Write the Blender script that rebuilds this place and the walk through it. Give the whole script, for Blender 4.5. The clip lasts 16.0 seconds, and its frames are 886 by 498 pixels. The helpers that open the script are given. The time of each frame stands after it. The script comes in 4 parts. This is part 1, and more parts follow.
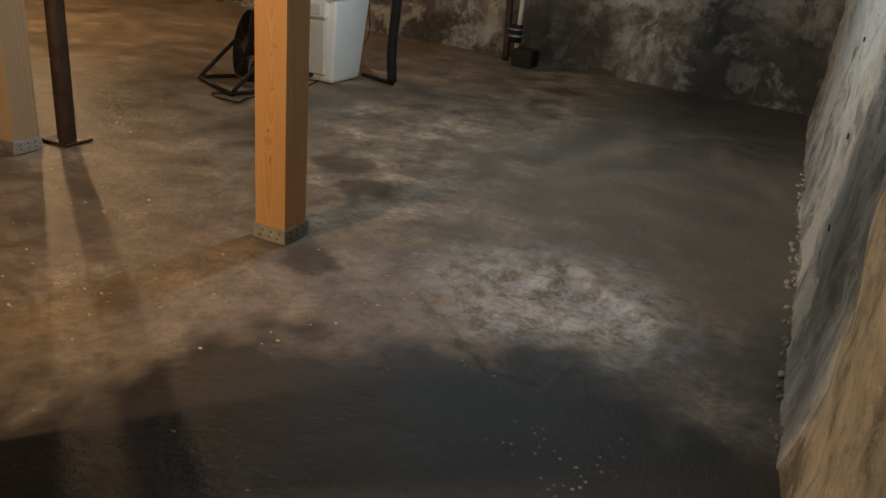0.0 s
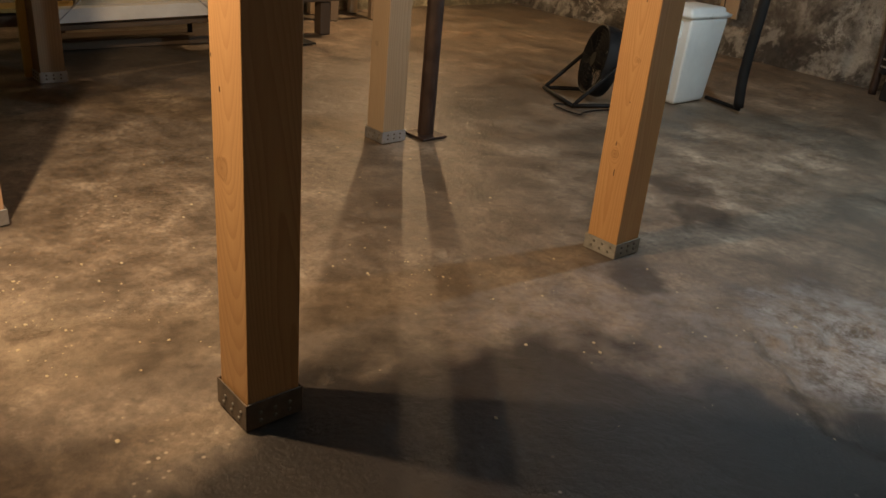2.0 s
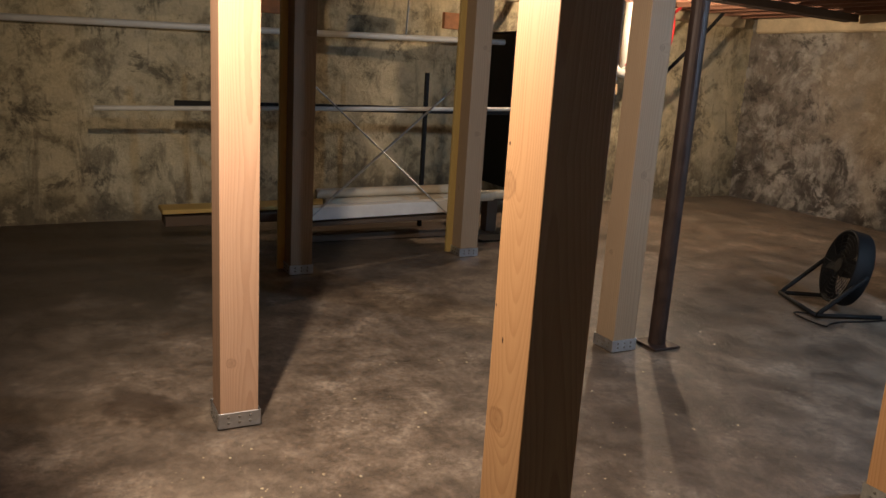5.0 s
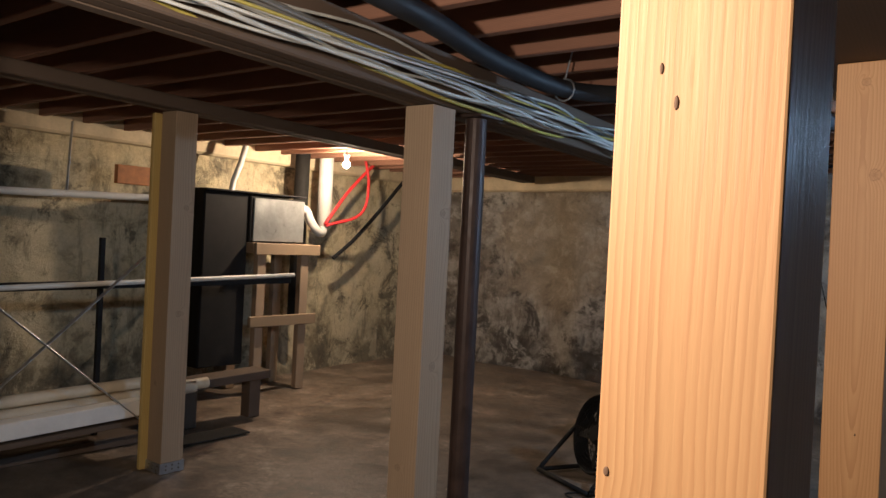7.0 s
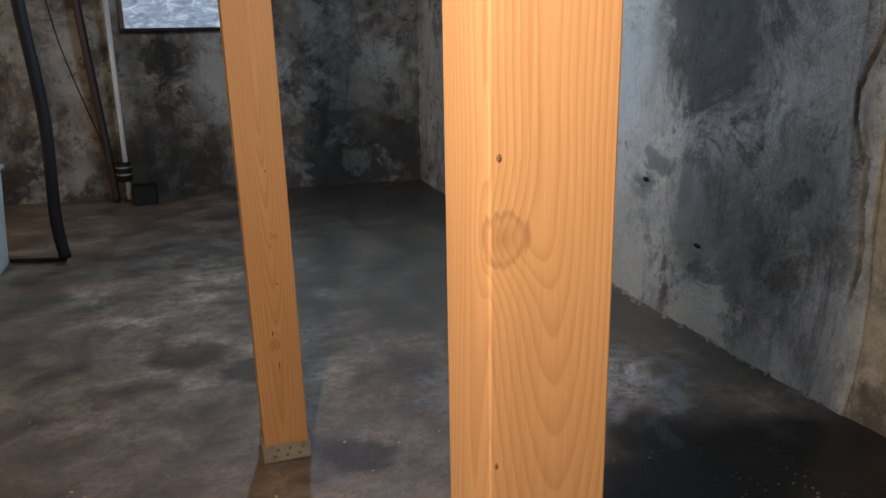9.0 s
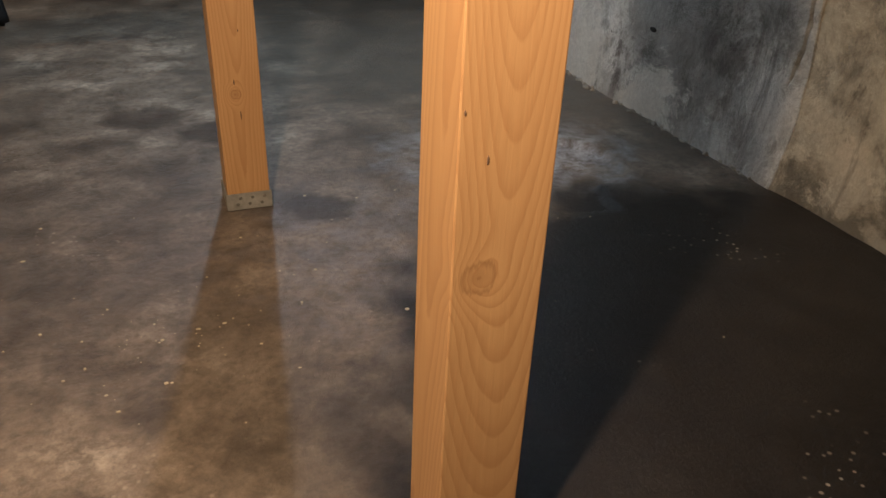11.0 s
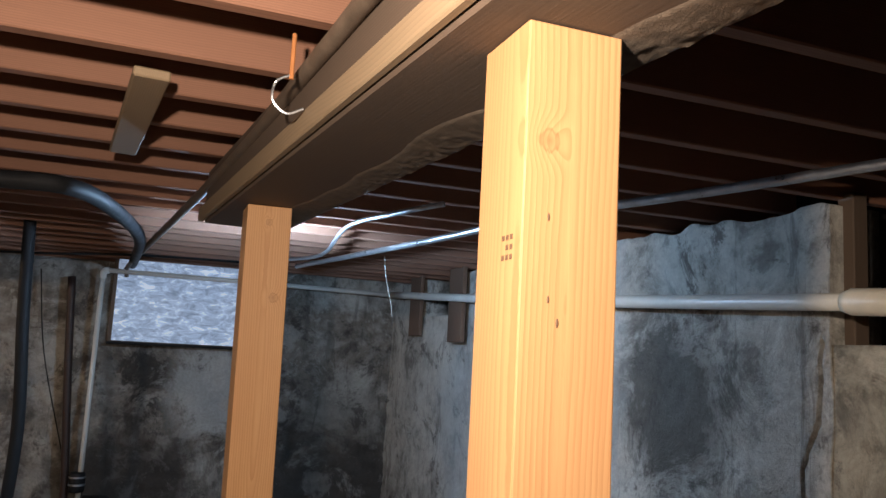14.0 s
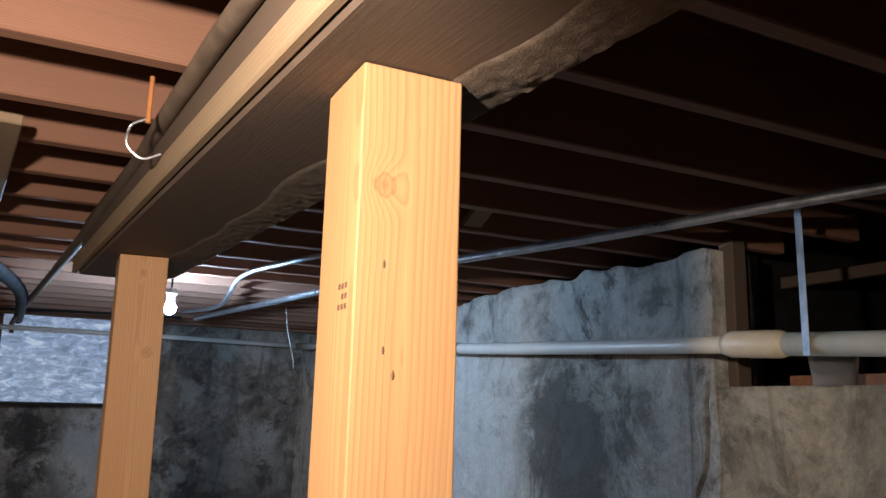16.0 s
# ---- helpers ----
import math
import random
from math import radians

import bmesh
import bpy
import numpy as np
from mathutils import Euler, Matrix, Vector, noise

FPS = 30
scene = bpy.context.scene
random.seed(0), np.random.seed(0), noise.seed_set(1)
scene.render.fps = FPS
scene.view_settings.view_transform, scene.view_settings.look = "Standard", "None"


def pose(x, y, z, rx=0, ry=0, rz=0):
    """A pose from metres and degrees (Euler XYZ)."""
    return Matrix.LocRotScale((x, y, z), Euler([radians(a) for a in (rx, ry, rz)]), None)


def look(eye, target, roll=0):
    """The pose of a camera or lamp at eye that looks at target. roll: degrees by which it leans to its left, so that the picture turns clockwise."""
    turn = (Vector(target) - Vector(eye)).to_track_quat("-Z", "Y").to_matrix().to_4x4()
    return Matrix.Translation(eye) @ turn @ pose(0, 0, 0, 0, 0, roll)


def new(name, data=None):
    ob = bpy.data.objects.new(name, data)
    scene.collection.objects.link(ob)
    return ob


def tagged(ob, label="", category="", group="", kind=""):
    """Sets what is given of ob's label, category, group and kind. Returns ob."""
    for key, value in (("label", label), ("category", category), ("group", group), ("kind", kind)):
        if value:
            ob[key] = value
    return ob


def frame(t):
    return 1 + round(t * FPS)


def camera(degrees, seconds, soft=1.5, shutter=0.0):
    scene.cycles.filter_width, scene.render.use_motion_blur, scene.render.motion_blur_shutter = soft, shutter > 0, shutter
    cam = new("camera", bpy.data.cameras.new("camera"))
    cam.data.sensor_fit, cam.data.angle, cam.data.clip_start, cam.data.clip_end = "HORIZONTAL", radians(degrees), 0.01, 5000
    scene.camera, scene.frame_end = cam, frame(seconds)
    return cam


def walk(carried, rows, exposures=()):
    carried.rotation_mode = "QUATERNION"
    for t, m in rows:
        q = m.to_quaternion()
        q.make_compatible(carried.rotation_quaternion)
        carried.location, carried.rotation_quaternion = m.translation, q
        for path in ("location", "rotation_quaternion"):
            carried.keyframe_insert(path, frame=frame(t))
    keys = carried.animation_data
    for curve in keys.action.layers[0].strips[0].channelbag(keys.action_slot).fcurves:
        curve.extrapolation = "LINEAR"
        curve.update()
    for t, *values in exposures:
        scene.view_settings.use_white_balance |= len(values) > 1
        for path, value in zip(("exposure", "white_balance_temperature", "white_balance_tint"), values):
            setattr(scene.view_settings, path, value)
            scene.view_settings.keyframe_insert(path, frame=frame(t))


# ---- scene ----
cam = camera(59.4, 16.0)
PATH = [
    (0, (1.56, -0.721, 1.254), (0.842, 0.965, 0.453), 6.3),
    (0.5, (1.55, -0.731, 1.243), (0.702, 0.886, 0.428), 6.0),
    (1, (1.541, -0.724, 1.235), (0.543, 0.801, 0.412), 5.7),
    (1.5, (1.49, -0.761, 1.236), (0.327, 0.638, 0.406), 5.9),
    (2, (1.47, -0.795, 1.229), (0.144, 0.448, 0.395), 5.6),
    (2.5, (1.458, -0.855, 1.223), (-0.004, 0.227, 0.391), 5.5),
    (3, (1.446, -0.903, 1.214), (-0.117, 0.048, 0.407), 5.0),
    (3.5, (1.441, -0.923, 1.241), (-0.198, -0.056, 0.493), 4.4),
    (4, (1.468, -0.925, 1.31), (-0.249, -0.107, 0.692), 3.1),
    (4.2, (1.449, -0.936, 1.32), (-0.278, -0.113, 0.738), 2.9),
    (6.3, (0.633, -0.733, 1.375), (-1.001, 0.413, 1.251), 2.3),
    (6.5, (0.516, -0.721, 1.374), (-1.041, 0.531, 1.282), 2.7),
    (7, (0.228, -0.678, 1.402), (-1.004, 0.897, 1.375), 2.9),
    (7.5, (0.006, -0.705, 1.384), (-0.688, 1.17, 1.33), 1.6),
    (8, (-0.111, -0.652, 1.36), (-0.287, 1.334, 1.206), -0.0),
    (8.2, (-0.15, -0.627, 1.359), (-0.063, 1.361, 1.153), -0.5),
    (8.5, (-0.204, -0.646, 1.364), (0.16, 1.298, 1.066), -1.2),
    (9, (-0.337, -0.762, 1.327), (0.245, 1.076, 0.796), -1.1),
    (9.5, (-0.386, -0.826, 1.247), (0.254, 0.904, 0.474), 0.5),
    (9.7, (-0.385, -0.828, 1.213), (0.258, 0.856, 0.347), 1.2),
    (11.8, (-0.432, -0.933, 1.188), (0.252, 0.68, 0.224), 4.2),
    (12, (-0.425, -0.879, 1.212), (0.284, 0.781, 0.351), 5.3),
    (12.5, (-0.441, -0.888, 1.287), (0.268, 0.896, 0.727), 4.4),
    (13, (-0.457, -0.897, 1.356), (0.237, 0.957, 1.074), 3.5),
    (13.5, (-0.482, -0.925, 1.425), (0.206, 0.953, 1.451), 3.3),
    (14, (-0.494, -0.937, 1.477), (0.193, 0.922, 1.741), 3.1),
    (14.5, (-0.495, -0.968, 1.516), (0.221, 0.843, 1.972), 3.0),
    (15, (-0.477, -0.958, 1.518), (0.271, 0.822, 2.04), 2.5),
    (15.3, (-0.464, -0.966, 1.513), (0.308, 0.805, 2.03), 1.8),
    (15.5, (-0.45, -0.952, 1.512), (0.339, 0.818, 2.011), 1.8),
    (16, (-0.381, -0.942, 1.487), (0.483, 0.818, 1.882), 1.5),
]
walk(cam, [(t, look(eye, target, roll)) for t, eye, target, roll in PATH], ((0, 0.25, 7800, 10), (3, 0.35, 7100, 10), (4.2, 0.35, 6200, 10), (6.5, -0.05, 5600, 10), (8.5, -0.05, 5300, 10), (9.5, 0.15, 6500, 10), (12, 0.35, 6200, 10), (13, 0.3, 5700, 10), (14, 0.12, 5600, 10), (16, -0.05, 5500, 10)))

# ---- light ----
world = bpy.data.worlds.new("world")
scene.world = world
world.use_nodes = True
world.node_tree.nodes["Background"].inputs[0].default_value = (0.05, 0.06, 0.08, 1)
world.node_tree.nodes["Background"].inputs[1].default_value = 0.05


def lamp(name, kind, at, watts, colour, radius=0.04, aim=None):
    data = bpy.data.lights.new(name, kind)
    data.energy, data.color, data.shadow_soft_size = watts, colour, radius
    ob = new(name, data)
    ob.matrix_world = look(at, aim) if aim else Matrix.Translation(at)
    return data


work = lamp("work_light", "SPOT", (-0.65, -0.62, 1.8), 145, (1.0, 0.76, 0.53), 0.03, (-3.45, 8.68, 0.0))
work.spot_size, work.spot_blend = math.pi, 0.3
COOL_BULB = (0.12, 3.24, 1.94)
WARM_BULB = (-4.62, 4.1, 2.0)
COOL_WATTS, WARM_WATTS = 80.0, 108.0

# ---- materials ----


def mat(name, rough=0.6, metal=0.0):
    m = bpy.data.materials.new(name)
    m.use_nodes = True
    nt = m.node_tree
    b = nt.nodes["Principled BSDF"]
    b.inputs["Roughness"].default_value, b.inputs["Metallic"].default_value = rough, metal
    return m, nt, b


def nd(nt, kind, **values):
    n = nt.nodes.new(kind)
    for k, v in values.items():
        n.inputs[k].default_value = v
    return n


def coords(nt, scale=(1, 1, 1), world_space=False, shift=True):
    """Coordinates in metres, of the object or of the place."""
    tc = nt.nodes.new("ShaderNodeNewGeometry" if world_space else "ShaderNodeTexCoord")
    out = tc.outputs["Position" if world_space else "Object"]
    mp = nd(nt, "ShaderNodeMapping")
    mp.inputs["Scale"].default_value = scale
    nt.links.new(out, mp.inputs["Vector"])
    if shift and not world_space:
        oi = nt.nodes.new("ShaderNodeObjectInfo")
        mul = nt.nodes.new("ShaderNodeMath")
        mul.operation = "MULTIPLY"
        mul.inputs[1].default_value = 13.0
        nt.links.new(oi.outputs["Random"], mul.inputs[0])
        nt.links.new(mul.outputs[0], mp.inputs["Location"])
    return mp.outputs[0]


def noise_tex(nt, vec, scale, detail=6.0, rough=0.6, distort=0.0):
    n = nd(nt, "ShaderNodeTexNoise", Scale=scale, Detail=detail, Roughness=rough, Distortion=distort)
    nt.links.new(vec, n.inputs["Vector"])
    return n.outputs[0]


def ramp(nt, fac, stops, mode="LINEAR"):
    r = nt.nodes.new("ShaderNodeValToRGB")
    r.color_ramp.interpolation = mode
    els = r.color_ramp.elements
    while len(els) < len(stops):
        els.new(0.5)
    for e, (p, c) in zip(els, stops):
        e.position = p
        e.color = (*(c if isinstance(c, tuple) else (c, c, c)), 1)
    nt.links.new(fac, r.inputs[0])
    return r.outputs[0]


def mix(nt, fac, a, b, mode="MIX"):
    m = nt.nodes.new("ShaderNodeMix")
    m.data_type, m.blend_type = "RGBA", mode
    for sock, v in ((m.inputs[0], fac), (m.inputs[6], a), (m.inputs[7], b)):
        if isinstance(v, (int, float)):
            sock.default_value = v
        elif isinstance(v, tuple):
            sock.default_value = (*v, 1)
        else:
            nt.links.new(v, sock)
    return m.outputs[2]


def math_node(nt, op, a, b=0.0):
    m = nt.nodes.new("ShaderNodeMath")
    m.operation = op
    for sock, v in zip(m.inputs, (a, b)):
        if isinstance(v, (int, float)):
            sock.default_value = v
        else:
            nt.links.new(v, sock)
    return m.outputs[0]


def bump(nt, b, height, strength=0.4, distance=0.01):
    n = nd(nt, "ShaderNodeBump", Strength=strength, Distance=distance)
    nt.links.new(height, n.inputs["Height"])
    nt.links.new(n.outputs[0], b.inputs["Normal"])


def near(nt, vec, place, radius, wobble=None):
    """1 at the place, falling to 0 at the radius."""
    d = nt.nodes.new("ShaderNodeVectorMath")
    d.operation = "DISTANCE"
    nt.links.new(vec, d.inputs[0])
    d.inputs[1].default_value = place
    v = d.outputs["Value"]
    if wobble is not None:
        v = math_node(nt, "ADD", v, wobble)
    return math_node(nt, "MAXIMUM", math_node(nt, "SUBTRACT", 1.0, math_node(nt, "DIVIDE", v, radius)), 0.0)


def floor_material():
    m, nt, b = mat("concrete_floor")
    p = coords(nt, world_space=True)
    big = noise_tex(nt, p, 0.55, 4, 0.55, 0.6)
    mid = noise_tex(nt, p, 3.6, 9, 0.68, 0.15)
    fine = noise_tex(nt, p, 42, 8, 0.75)
    col = ramp(nt, mid, [(0.32, (0.06, 0.043, 0.031)), (0.44, (0.19, 0.144, 0.106)), (0.56, (0.32, 0.25, 0.188)), (0.7, (0.56, 0.46, 0.36))])
    blotch = noise_tex(nt, p, 13, 9, 0.78)
    col = mix(nt, math_node(nt, "MULTIPLY", ramp(nt, blotch, [(0.5, 0.0), (0.6, 1.0)]), 0.45), col, (0.07, 0.052, 0.038))
    col = mix(nt, math_node(nt, "MULTIPLY", ramp(nt, blotch, [(0.36, 1.0), (0.43, 0.0)]), 0.4), col, (0.42, 0.34, 0.26))
    damp = ramp(nt, big, [(0.36, 1.0), (0.56, 0.0)])
    col = mix(nt, math_node(nt, "MULTIPLY", damp, 0.55), col, (0.07, 0.06, 0.05))
    col = mix(nt, math_node(nt, "MULTIPLY", ramp(nt, fine, [(0.4, 0.0), (0.62, 1.0)]), 0.5), col, (0.085, 0.068, 0.052))
    # pale chalky bloom around the spalled patch and by the posts
    wob = math_node(nt, "MULTIPLY", math_node(nt, "SUBTRACT", mid, 0.5), 0.9)
    # last three entries: shade of far corners and before the rack, painted into the colour
    # second entry: pool of light beneath the work light, painted pale
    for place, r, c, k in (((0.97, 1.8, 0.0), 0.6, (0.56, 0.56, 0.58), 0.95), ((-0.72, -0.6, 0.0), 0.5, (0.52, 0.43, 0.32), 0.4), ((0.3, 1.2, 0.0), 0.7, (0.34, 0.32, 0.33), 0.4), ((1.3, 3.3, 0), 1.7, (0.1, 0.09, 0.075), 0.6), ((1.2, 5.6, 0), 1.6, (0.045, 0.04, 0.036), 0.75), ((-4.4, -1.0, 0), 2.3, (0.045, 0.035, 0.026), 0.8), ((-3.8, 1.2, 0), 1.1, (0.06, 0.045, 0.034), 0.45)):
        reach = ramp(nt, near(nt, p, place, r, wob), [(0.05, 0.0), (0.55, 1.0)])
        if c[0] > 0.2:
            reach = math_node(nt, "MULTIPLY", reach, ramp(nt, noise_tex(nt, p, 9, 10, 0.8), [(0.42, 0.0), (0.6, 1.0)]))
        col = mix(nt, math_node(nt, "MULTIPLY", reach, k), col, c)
    # wet patch with a lobed edge
    wet_wob = math_node(nt, "MULTIPLY", math_node(nt, "SUBTRACT", noise_tex(nt, p, 2.3, 5, 0.55), 0.5), 1.1)
    wet = ramp(nt, near(nt, p, (1.15, 0.15, 0.0), 1.35, wet_wob), [(0.02, 0.0), (0.2, 1.0)])
    col = mix(nt, math_node(nt, "MULTIPLY", wet, 0.93), col, (0.016, 0.013, 0.011))
    # brown puddle marks
    w2 = math_node(nt, "MULTIPLY", math_node(nt, "SUBTRACT", mid, 0.5), 0.25)
    for place, r in (((0.09, 1.5, 0), 0.13), ((-1.75, -0.62, 0), 0.17), ((-0.45, 2.6, 0), 0.2), ((-0.2, 2.35, 0), 0.15)):
        col = mix(nt, math_node(nt, "MULTIPLY", ramp(nt, near(nt, p, place, r, w2), [(0.0, 0.0), (0.35, 1.0)]), 0.72), col, (0.055, 0.038, 0.028))
    # flecks of spilt plaster
    vor = nd(nt, "ShaderNodeTexVoronoi", Scale=34.0)
    nt.links.new(p, vor.inputs["Vector"])
    fleck = math_node(nt, "MULTIPLY", ramp(nt, vor.outputs["Distance"], [(0.1, 1.0), (0.22, 0.0)]), ramp(nt, noise_tex(nt, p, 1.7, 3, 0.5), [(0.58, 0.0), (0.68, 1.0)]))
    col = mix(nt, math_node(nt, "MULTIPLY", fleck, 0.65), col, (0.62, 0.52, 0.4))
    nt.links.new(col, b.inputs["Base Color"])
    dry = ramp(nt, math_node(nt, "ADD", math_node(nt, "MULTIPLY", mid, 0.6), math_node(nt, "MULTIPLY", big, 0.4)), [(0.35, 0.27), (0.65, 0.6)])
    nt.links.new(mix(nt, math_node(nt, "MULTIPLY", wet, 0.5), dry, (0.4, 0.4, 0.4)), b.inputs["Roughness"])
    b.inputs["Specular IOR Level"].default_value = 0.3
    h = math_node(nt, "ADD", math_node(nt, "MULTIPLY", mid, 0.8), math_node(nt, "MULTIPLY", fine, 0.25))
    bump(nt, b, h, 0.8, 0.02)
    return m


def wall_material(name, tone, dark, pale, damp_height=0.75, damp=0.8, blots=()):
    m, nt, b = mat(name, 0.85)
    p = coords(nt, world_space=True)
    big = noise_tex(nt, p, 1.2, 9, 0.66, 0.4)
    mid = noise_tex(nt, p, 4.5, 10, 0.75, 0.3)
    fine = noise_tex(nt, p, 45, 6, 0.7)
    col = ramp(nt, mid, [(0.36, tuple(0.4 * c for c in tone)), (0.5, tone), (0.62, tuple(min(0.8, 1.25 * c) for c in tone))])
    col = mix(nt, ramp(nt, big, [(0.5, 0.0), (0.62, 0.8)]), col, pale)
    band = nt.nodes.new("ShaderNodeSeparateXYZ")
    nt.links.new(p, band.inputs[0])
    z = math_node(nt, "ADD", band.outputs[2], math_node(nt, "MULTIPLY", math_node(nt, "SUBTRACT", big, 0.5), 2.2))
    col = mix(nt, math_node(nt, "MULTIPLY", ramp(nt, math_node(nt, "DIVIDE", z, damp_height * 2), [(0.1, 1.0), (0.55, 0.0)]), damp), col, dark)
    patch = noise_tex(nt, p, 2.4, 12, 0.8, 0.5)
    col = mix(nt, ramp(nt, patch, [(0.54, 0.0), (0.6, 0.8)]), col, dark)
    col = mix(nt, ramp(nt, patch, [(0.38, 0.8), (0.45, 0.0)]), col, pale)
    bloom = noise_tex(nt, p, 3.4, 9, 0.64, 0.25)
    col = mix(nt, math_node(nt, "MULTIPLY", ramp(nt, bloom, [(0.53, 0.0), (0.6, 1.0)]), 0.5), col, pale)
    col = mix(nt, math_node(nt, "MULTIPLY", ramp(nt, bloom, [(0.36, 1.0), (0.43, 0.0)]), 0.55), col, dark)
    drips = noise_tex(nt, coords(nt, (3.2, 3.2, 0.55), world_space=True), 2.2, 8, 0.7, 0.6)
    col = mix(nt, math_node(nt, "MULTIPLY", ramp(nt, drips, [(0.55, 0.0), (0.63, 1.0)]), 0.5), col, tuple(1.6 * c for c in dark))
    wob = math_node(nt, "MULTIPLY", math_node(nt, "SUBTRACT", patch, 0.5), 1.6)
    for place, r, c, k in blots:
        col = mix(nt, math_node(nt, "MULTIPLY", ramp(nt, near(nt, p, place, r, wob), [(0.0, 0.0), (0.45, 1.0)]), k), col, c)
    col = mix(nt, math_node(nt, "MULTIPLY", ramp(nt, fine, [(0.35, 0.0), (0.7, 1.0)]), 0.3), col, tuple(0.4 * c for c in tone))
    nt.links.new(col, b.inputs["Base Color"])
    bump(nt, b, math_node(nt, "ADD", math_node(nt, "ADD", mid, math_node(nt, "MULTIPLY", patch, 0.8)), math_node(nt, "MULTIPLY", fine, 0.35)), 0.8, 0.03)
    return m


def wood_material(name, light, dark, ring=30.0, rough=0.6, knots=(), pith=(0.09, 0.16), stain=0.0, lean=(0.0, 0.0, 0.0)):
    """Sawn timber that grows along the object's z axis. knots: place and radius, in the object's metres."""
    m, nt, b = mat(name, rough)
    p = coords(nt, shift=False)
    tc = nt.nodes.new("ShaderNodeVectorMath")
    tc.operation = "ADD"
    nt.links.new(p, tc.inputs[0])
    lowz = coords(nt, (3.0, 3.0, 0.75))
    sway = nd(nt, "ShaderNodeTexNoise", Scale=1.3, Detail=2.0, Roughness=0.45)
    nt.links.new(lowz, sway.inputs["Vector"])
    sw = nt.nodes.new("ShaderNodeVectorMath")
    sw.operation = "MULTIPLY_ADD"
    nt.links.new(sway.outputs["Color"], sw.inputs[0])
    sw.inputs[1].default_value = (0.05, 0.05, 0.0)
    sw.inputs[2].default_value = (-0.025 - pith[0], -0.025 - pith[1], 0.0)
    nt.links.new(sw.outputs[0], tc.inputs[1])
    # the heart of the tree leans across the post: lean along x, along y, height where it meets the pith
    sep = nt.nodes.new("ShaderNodeSeparateXYZ")
    nt.links.new(p, sep.inputs[0])
    rise = math_node(nt, "MINIMUM", math_node(nt, "SUBTRACT", sep.outputs[2], lean[2]), 0.08)
    shear = nt.nodes.new("ShaderNodeCombineXYZ")
    nt.links.new(math_node(nt, "MULTIPLY", rise, lean[0]), shear.inputs[0])
    nt.links.new(math_node(nt, "MULTIPLY", rise, lean[1]), shear.inputs[1])
    leaned = nt.nodes.new("ShaderNodeVectorMath")
    leaned.operation = "ADD"
    nt.links.new(tc.outputs[0], leaned.inputs[0])
    nt.links.new(shear.outputs[0], leaned.inputs[1])
    vec = leaned.outputs[0]
    spots = []
    for place, r in knots:
        k = near(nt, p, place, r * 3.2)
        spots.append((place, r))
        push = nt.nodes.new("ShaderNodeVectorMath")
        push.operation = "MULTIPLY_ADD"
        comb = nt.nodes.new("ShaderNodeCombineXYZ")
        kk = math_node(nt, "MULTIPLY", math_node(nt, "POWER", k, 2.0), 0.026)
        nt.links.new(kk, comb.inputs[0])
        nt.links.new(kk, comb.inputs[1])
        nt.links.new(comb.outputs[0], push.inputs[0])
        push.inputs[1].default_value = (1, 1, 1)
        nt.links.new(vec, push.inputs[2])
        vec = push.outputs[0]
    wave = nd(nt, "ShaderNodeTexWave", Scale=ring, Distortion=0.7, Detail=2.0)
    wave.wave_type, wave.rings_direction, wave.wave_profile = "RINGS", "Z", "SAW"
    nt.links.new(vec, wave.inputs["Vector"])
    grain = noise_tex(nt, coords(nt, (60, 60, 2.2)), 3.0, 5, 0.6)
    tone = noise_tex(nt, coords(nt, (2, 2, 0.8)), 2.0, 3, 0.5)
    col = ramp(nt, wave.outputs[0], [(0.0, light), (0.5, tuple(0.85 * a + 0.15 * c for a, c in zip(light, dark))), (0.92, tuple(0.45 * a + 0.55 * c for a, c in zip(light, dark))), (1.0, light)])
    col = mix(nt, math_node(nt, "MULTIPLY", ramp(nt, grain, [(0.35, 0.0), (0.75, 1.0)]), 0.3), col, dark)
    col = mix(nt, math_node(nt, "MULTIPLY", ramp(nt, tone, [(0.4, 0.0), (0.7, 1.0)]), 0.35 + stain), col, tuple(0.7 * a + 0.3 * c for a, c in zip(dark, light)))
    for place, r in spots:
        k = near(nt, p, place, r, math_node(nt, "MULTIPLY", math_node(nt, "SUBTRACT", grain, 0.5), r))
        col = mix(nt, math_node(nt, "MULTIPLY", ramp(nt, k, [(0.0, 0.0), (0.15, 0.6), (0.4, 0.2), (1.0, 0.6)]), 0.8), col, tuple(0.6 * c for c in dark))
    nt.links.new(col, b.inputs["Base Color"])
    bump(nt, b, math_node(nt, "ADD", math_node(nt, "MULTIPLY", grain, 0.6), math_node(nt, "MULTIPLY", wave.outputs[0], 0.3)), 0.25, 0.003)
    return m


def plain(name, colour, rough=0.5, metal=0.0, vary=0.25, scale=9.0, relief=0.1):
    m, nt, b = mat(name, rough, metal)
    p = coords(nt)
    n = noise_tex(nt, p, scale, 6, 0.65, 0.3)
    f = noise_tex(nt, p, scale * 9, 4, 0.6)
    col = ramp(nt, n, [(0.3, tuple(c * (1 - vary) for c in colour)), (0.7, tuple(min(0.9, c * (1 + vary * 0.6)) for c in colour))])
    col = mix(nt, math_node(nt, "MULTIPLY", ramp(nt, f, [(0.4, 0.0), (0.8, 1.0)]), vary * 0.7), col, tuple(0.5 * c for c in colour))
    nt.links.new(col, b.inputs["Base Color"])
    nt.links.new(ramp(nt, n, [(0.3, max(0.05, rough - 0.1)), (0.7, min(1.0, rough + 0.15))]), b.inputs["Roughness"])
    bump(nt, b, f, relief, 0.002)
    return m


